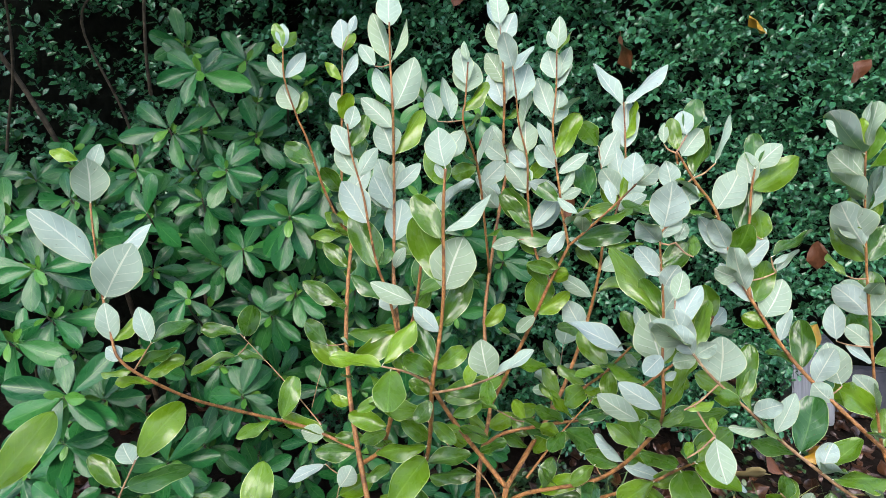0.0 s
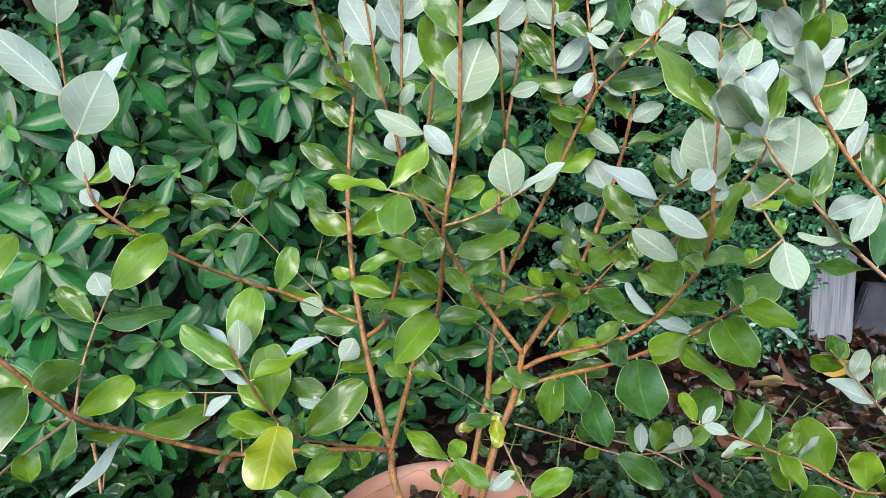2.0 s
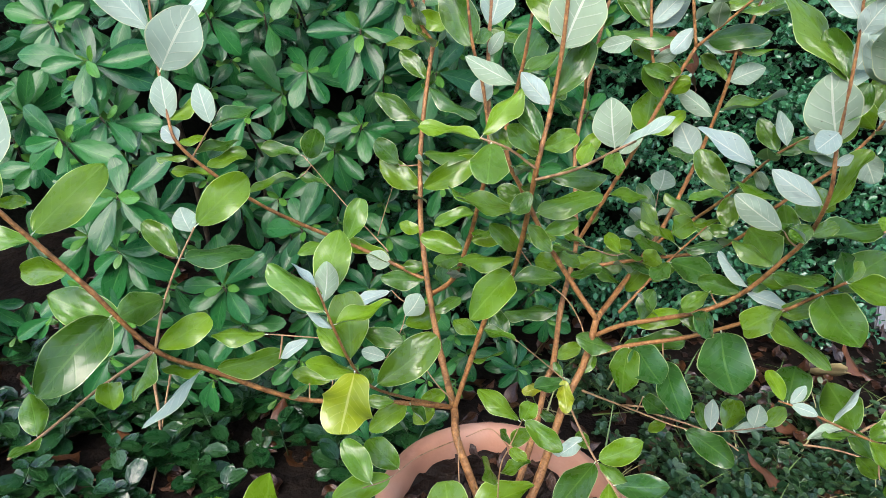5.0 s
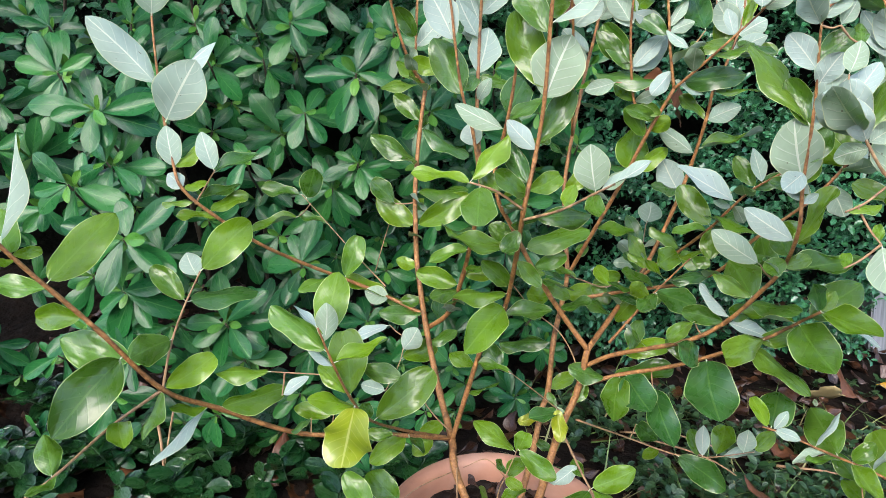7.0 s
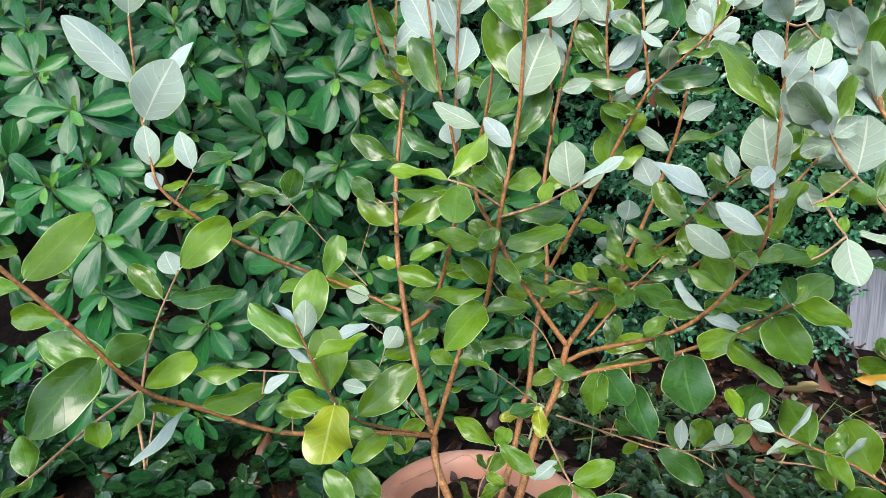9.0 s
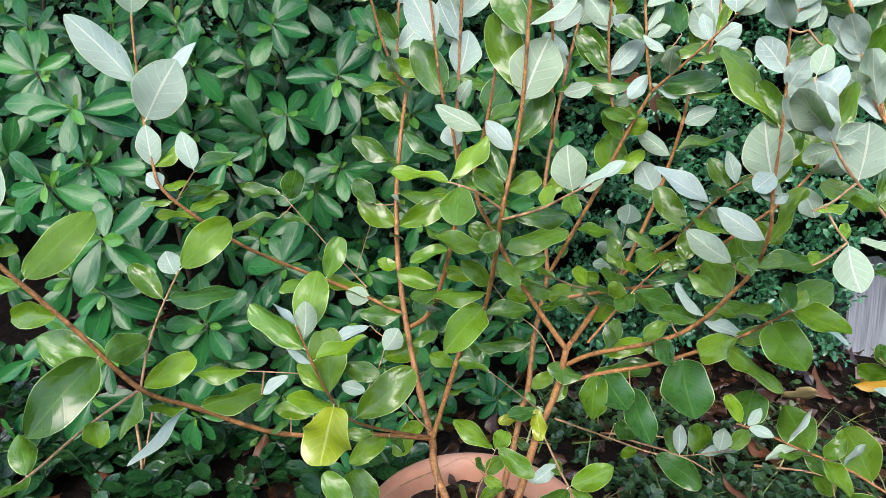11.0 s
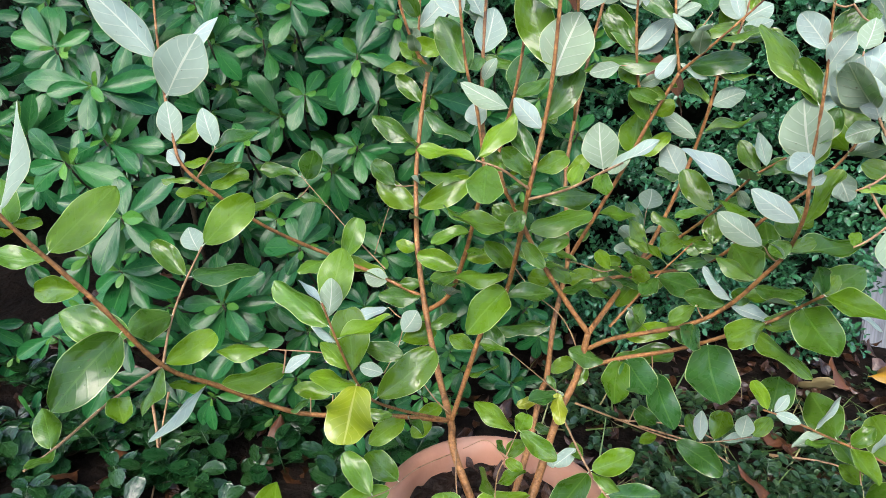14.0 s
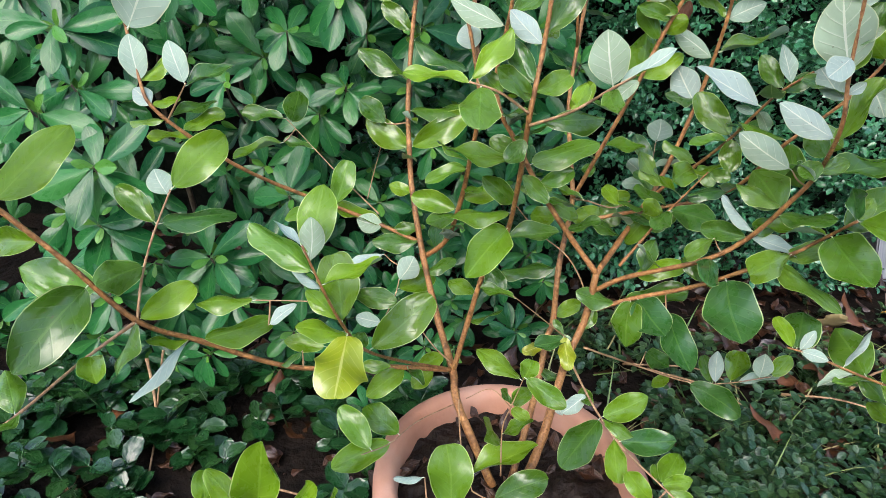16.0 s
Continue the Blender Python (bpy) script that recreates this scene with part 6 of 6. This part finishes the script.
pot_litter = Mass()
for i in range(46):
    a, r = floor_dice.uniform(0, 6.28), 0.1 * math.sqrt(floor_dice.random())
    s = floor_dice.uniform(0.015, 0.032)
    m = Matrix.Translation((POT.x + r * math.cos(a), POT.y + r * math.sin(a), 0.281)) @ pose(0, 0, 0, floor_dice.uniform(-30, 30), floor_dice.uniform(-30, 30), floor_dice.uniform(0, 360))
    pot_litter.add(floor_dice.choice(CURLED), m @ Matrix.Diagonal((s * 0.5, s, s, 1)))
tagged(new("pot_litter", pot_litter.mesh("pot litter", [DEAD_LEAF])), "dark wet dead leaves lying on the potting soil", "leaf litter", kind="stuff")

grass = Mass()
for i in range(420):
    x, y = floor_dice.uniform(0.12, 1.0), floor_dice.uniform(0.5, 1.2)
    if in_pot(x, y, 0.145):
        continue
    h, w = floor_dice.uniform(0.05, 0.17), floor_dice.uniform(0.0012, 0.0026)
    d = heading(floor_dice.uniform(0, 360), floor_dice.uniform(15, 75))
    side = d.cross(Vector((0, 0, 1))).normalized() * w
    p = Vector((x, y, ground_height(x, y) - 0.002))
    verts = []
    for k in range(5):
        f = k / 4
        c = p + d * h * f + Vector((0, 0, -0.35 * h * f * f))
        c.z = max(c.z, 0.004)
        verts += [tuple(c - side * (1 - f * 0.9)), tuple(c + side * (1 - f * 0.9))]
    grass.add((verts, [(2 * k, 2 * k + 1, 2 * k + 3, 2 * k + 2) for k in range(4)], [0] * 4, [(0.5, 0.5)] * 10), Matrix.Identity(4))
tagged(new("grass", grass.mesh("grass", [GRASS])), "thin straggling grass blades among the weeds", "grass", kind="stuff")


def dead_twig(points, r):
    verts, faces = tube(smooth_path(points, 5), r, r * 0.5, 6, 0.25, len(points))
    tagged(new("twig", mesh_of("twig", verts, faces, None, None, [TWIG])), "dry bare brown twig lying among fallen leaves", "twig", group="dead twigs")


def fallen(me, label, place, turn, size, group="single fallen leaves"):
    ob = tagged(new("fallen_leaf", me), label, "leaf", group=group)
    ob.matrix_basis = Matrix.Translation(place) @ pose(0, 0, 0, *turn) @ Matrix.Diagonal((size * 0.62, size, size, 1))
    return ob


def lobed(mat, lobes, seed):
    """A lobed autumn leaf, its points curling."""
    rng = random.Random(seed)
    verts, uvs, faces = [(0, 0.35, 0)], [(0.5, 0.3)], []
    n = lobes * 6
    for ring, scale in enumerate((0.5, 1.0)):
        for k in range(n):
            a = -math.pi / 2 + 2 * math.pi * k / n
            r = 0.3 + 0.36 * abs(math.cos(lobes * 0.5 * (a + math.pi / 2) + math.pi / 2)) ** 1.3 * (0.55 + 0.45 * math.sin((a + math.pi / 2) / 2))
            x, y = scale * r * math.cos(a), 0.35 + scale * r * math.sin(a) * 1.05
            verts.append((x * 1.5, y, 0.25 * scale * scale * (r - 0.3) * rng.uniform(-1, 1) + 0.12 * x * x))
            uvs.append((0.5 + x * 0.6, y))
    for k in range(n):
        j = (k + 1) % n
        faces += [(0, 1 + k, 1 + j), (1 + k, 1 + n + k, 1 + n + j, 1 + j)]
    me = mesh_of("lobed leaf", verts, faces, None, uvs, [mat])
    bm = bmesh.new()
    bm.from_mesh(me)
    bmesh.ops.solidify(bm, geom=bm.faces[:], thickness=0.012)
    bm.to_mesh(me)
    bm.free()
    return me


GOLD_LEAF, PALE_LEAF = lobed(GOLD_ONE, 5, 1), lobed(PALE_ONE, 3, 2)
GOLD_OVAL = mesh_of("yellow oval leaf", *CURLED[0][:2], None, CURLED[0][3], [GOLD_ONE])
BROWN_LEAF = mesh_of("brown leaf", *CURLED[1][:2], None, CURLED[1][3], [DEAD_ONE])
BROWN_LEAF_B = mesh_of("brown leaf", *CURLED[3][:2], None, CURLED[3][3], [DEAD_ONE])
fallen(GOLD_OVAL, "golden yellow autumn leaf lying on brown leaf litter", (0.91, 1.29, 0.03), (22, -8, -80), 0.11)
fallen(GOLD_OVAL, "orange-yellow autumn leaf caught among shrub stems", (0.380, 0.53, 0.672), (62, 10, -25), 0.030, "leaves caught in the hedge")
fallen(PALE_LEAF, "pale yellow withered leaf lying on leaf litter", (0.745, 1.19, 0.045), (50, 6, 170), 0.075)
fallen(GOLD_OVAL, "small yellow autumn leaf caught in the hedge", (0.61, 1.26, 0.975), (50, 20, 70), 0.05, "leaves caught in the hedge")
for place, turn, size in (((0.345, 1.17, 0.895), (60, 30, 80), 0.11), ((0.775, 1.24, 0.895), (82, 35, 15), 0.075), ((0.73, 1.12, 0.56), (70, 10, 150), 0.08),
                          ((0.30, 1.08, 0.60), (60, 20, 60), 0.09), ((0.24, 1.06, 0.64), (75, 0, 10), 0.07), ((0.36, 1.10, 0.66), (40, 20, 110), 0.07),
                          ((-0.10, 1.12, 0.98), (60, 20, 60), 0.06), ((0.02, 1.10, 0.98), (70, 20, 20), 0.07), ((0.10, 1.08, 0.74), (60, 0, 40), 0.06)):
    fallen(BROWN_LEAF, "curled red-brown dead leaf caught among hedge twigs", place, turn, size * 0.75, "leaves caught in the hedge")
for place, turn, size in (((-0.57, 0.70, 0.03), (20, 10, 170), 0.06), ((-0.50, 0.74, 0.03), (-20, 20, 60), 0.055), ((-0.29, 0.80, 0.03), (15, 10, 20), 0.06),
                          ((0.84, 1.22, 0.03), (20, 20, 40), 0.08), ((0.70, 1.05, 0.03), (10, -20, 120), 0.09), ((1.02, 1.22, 0.035), (25, 10, 200), 0.09),
                          ((0.55, 0.86, 0.03), (10, 15, 75), 0.08), ((0.62, 1.0, 0.03), (-15, 15, 15), 0.08)):
    fallen(BROWN_LEAF_B, "curled wet brown leaf lying on the soil", place, turn, size)
dead_twig(((-0.50, 0.80, 0.10), (-0.48, 0.77, 0.06), (-0.46, 0.73, 0.03), (-0.44, 0.66, 0.01)), 0.003)
dead_twig(((-0.47, 0.80, 0.12), (-0.472, 0.775, 0.07), (-0.47, 0.75, 0.03)), 0.002)
dead_twig(((-0.60, 0.66, 0.02), (-0.53, 0.66, 0.022), (-0.47, 0.65, 0.02)), 0.0025)
dead_twig(((-0.36, 0.66, 0.02), (-0.25, 0.64, 0.03), (-0.14, 0.63, 0.02)), 0.0025)
dead_twig(((0.72, 1.02, 0.015), (0.80, 1.07, 0.03), (0.90, 1.10, 0.02)), 0.003)
dead_twig(((0.58, 0.98, 0.02), (0.68, 0.96, 0.035), (0.80, 0.93, 0.02)), 0.0025)
dead_twig(((0.34, 1.0, 0.03), (0.45, 0.93, 0.05), (0.55, 0.85, 0.02)), 0.002)
dead_twig(((0.30, 1.02, 0.02), (0.42, 0.99, 0.05), (0.50, 0.97, 0.03)), 0.002)

# ---- grey timber post and the dark board behind it ----
def chamfered(name, size, mat, cut=0.004):
    bm = bmesh.new()
    bmesh.ops.create_cube(bm, size=1.0)
    for v in bm.verts:
        v.co = Vector((v.co.x * size[0], v.co.y * size[1], (v.co.z + 0.5) * size[2]))
    bmesh.ops.bevel(bm, geom=bm.edges[:], offset=cut, segments=2, affect="EDGES")
    me = bpy.data.meshes.new(name)
    bm.to_mesh(me)
    bm.free()
    me.materials.append(mat)
    return me


post = tagged(new("timber_post", chamfered("timber post", (0.105, 0.10, 0.25), TIMBER)), "short leaning weathered grey timber post with vertical grain", "post")
post.location = (1.068, 1.545, -0.012)
post.rotation_euler = (0, radians(-14), radians(-6))
board = tagged(new("edging_board", chamfered("edging board", (0.9, 0.03, 0.15), DARK_BOARD)), "dark slate-grey edging board standing on the soil", "board")
board.location = (1.59, 1.56, -0.004)
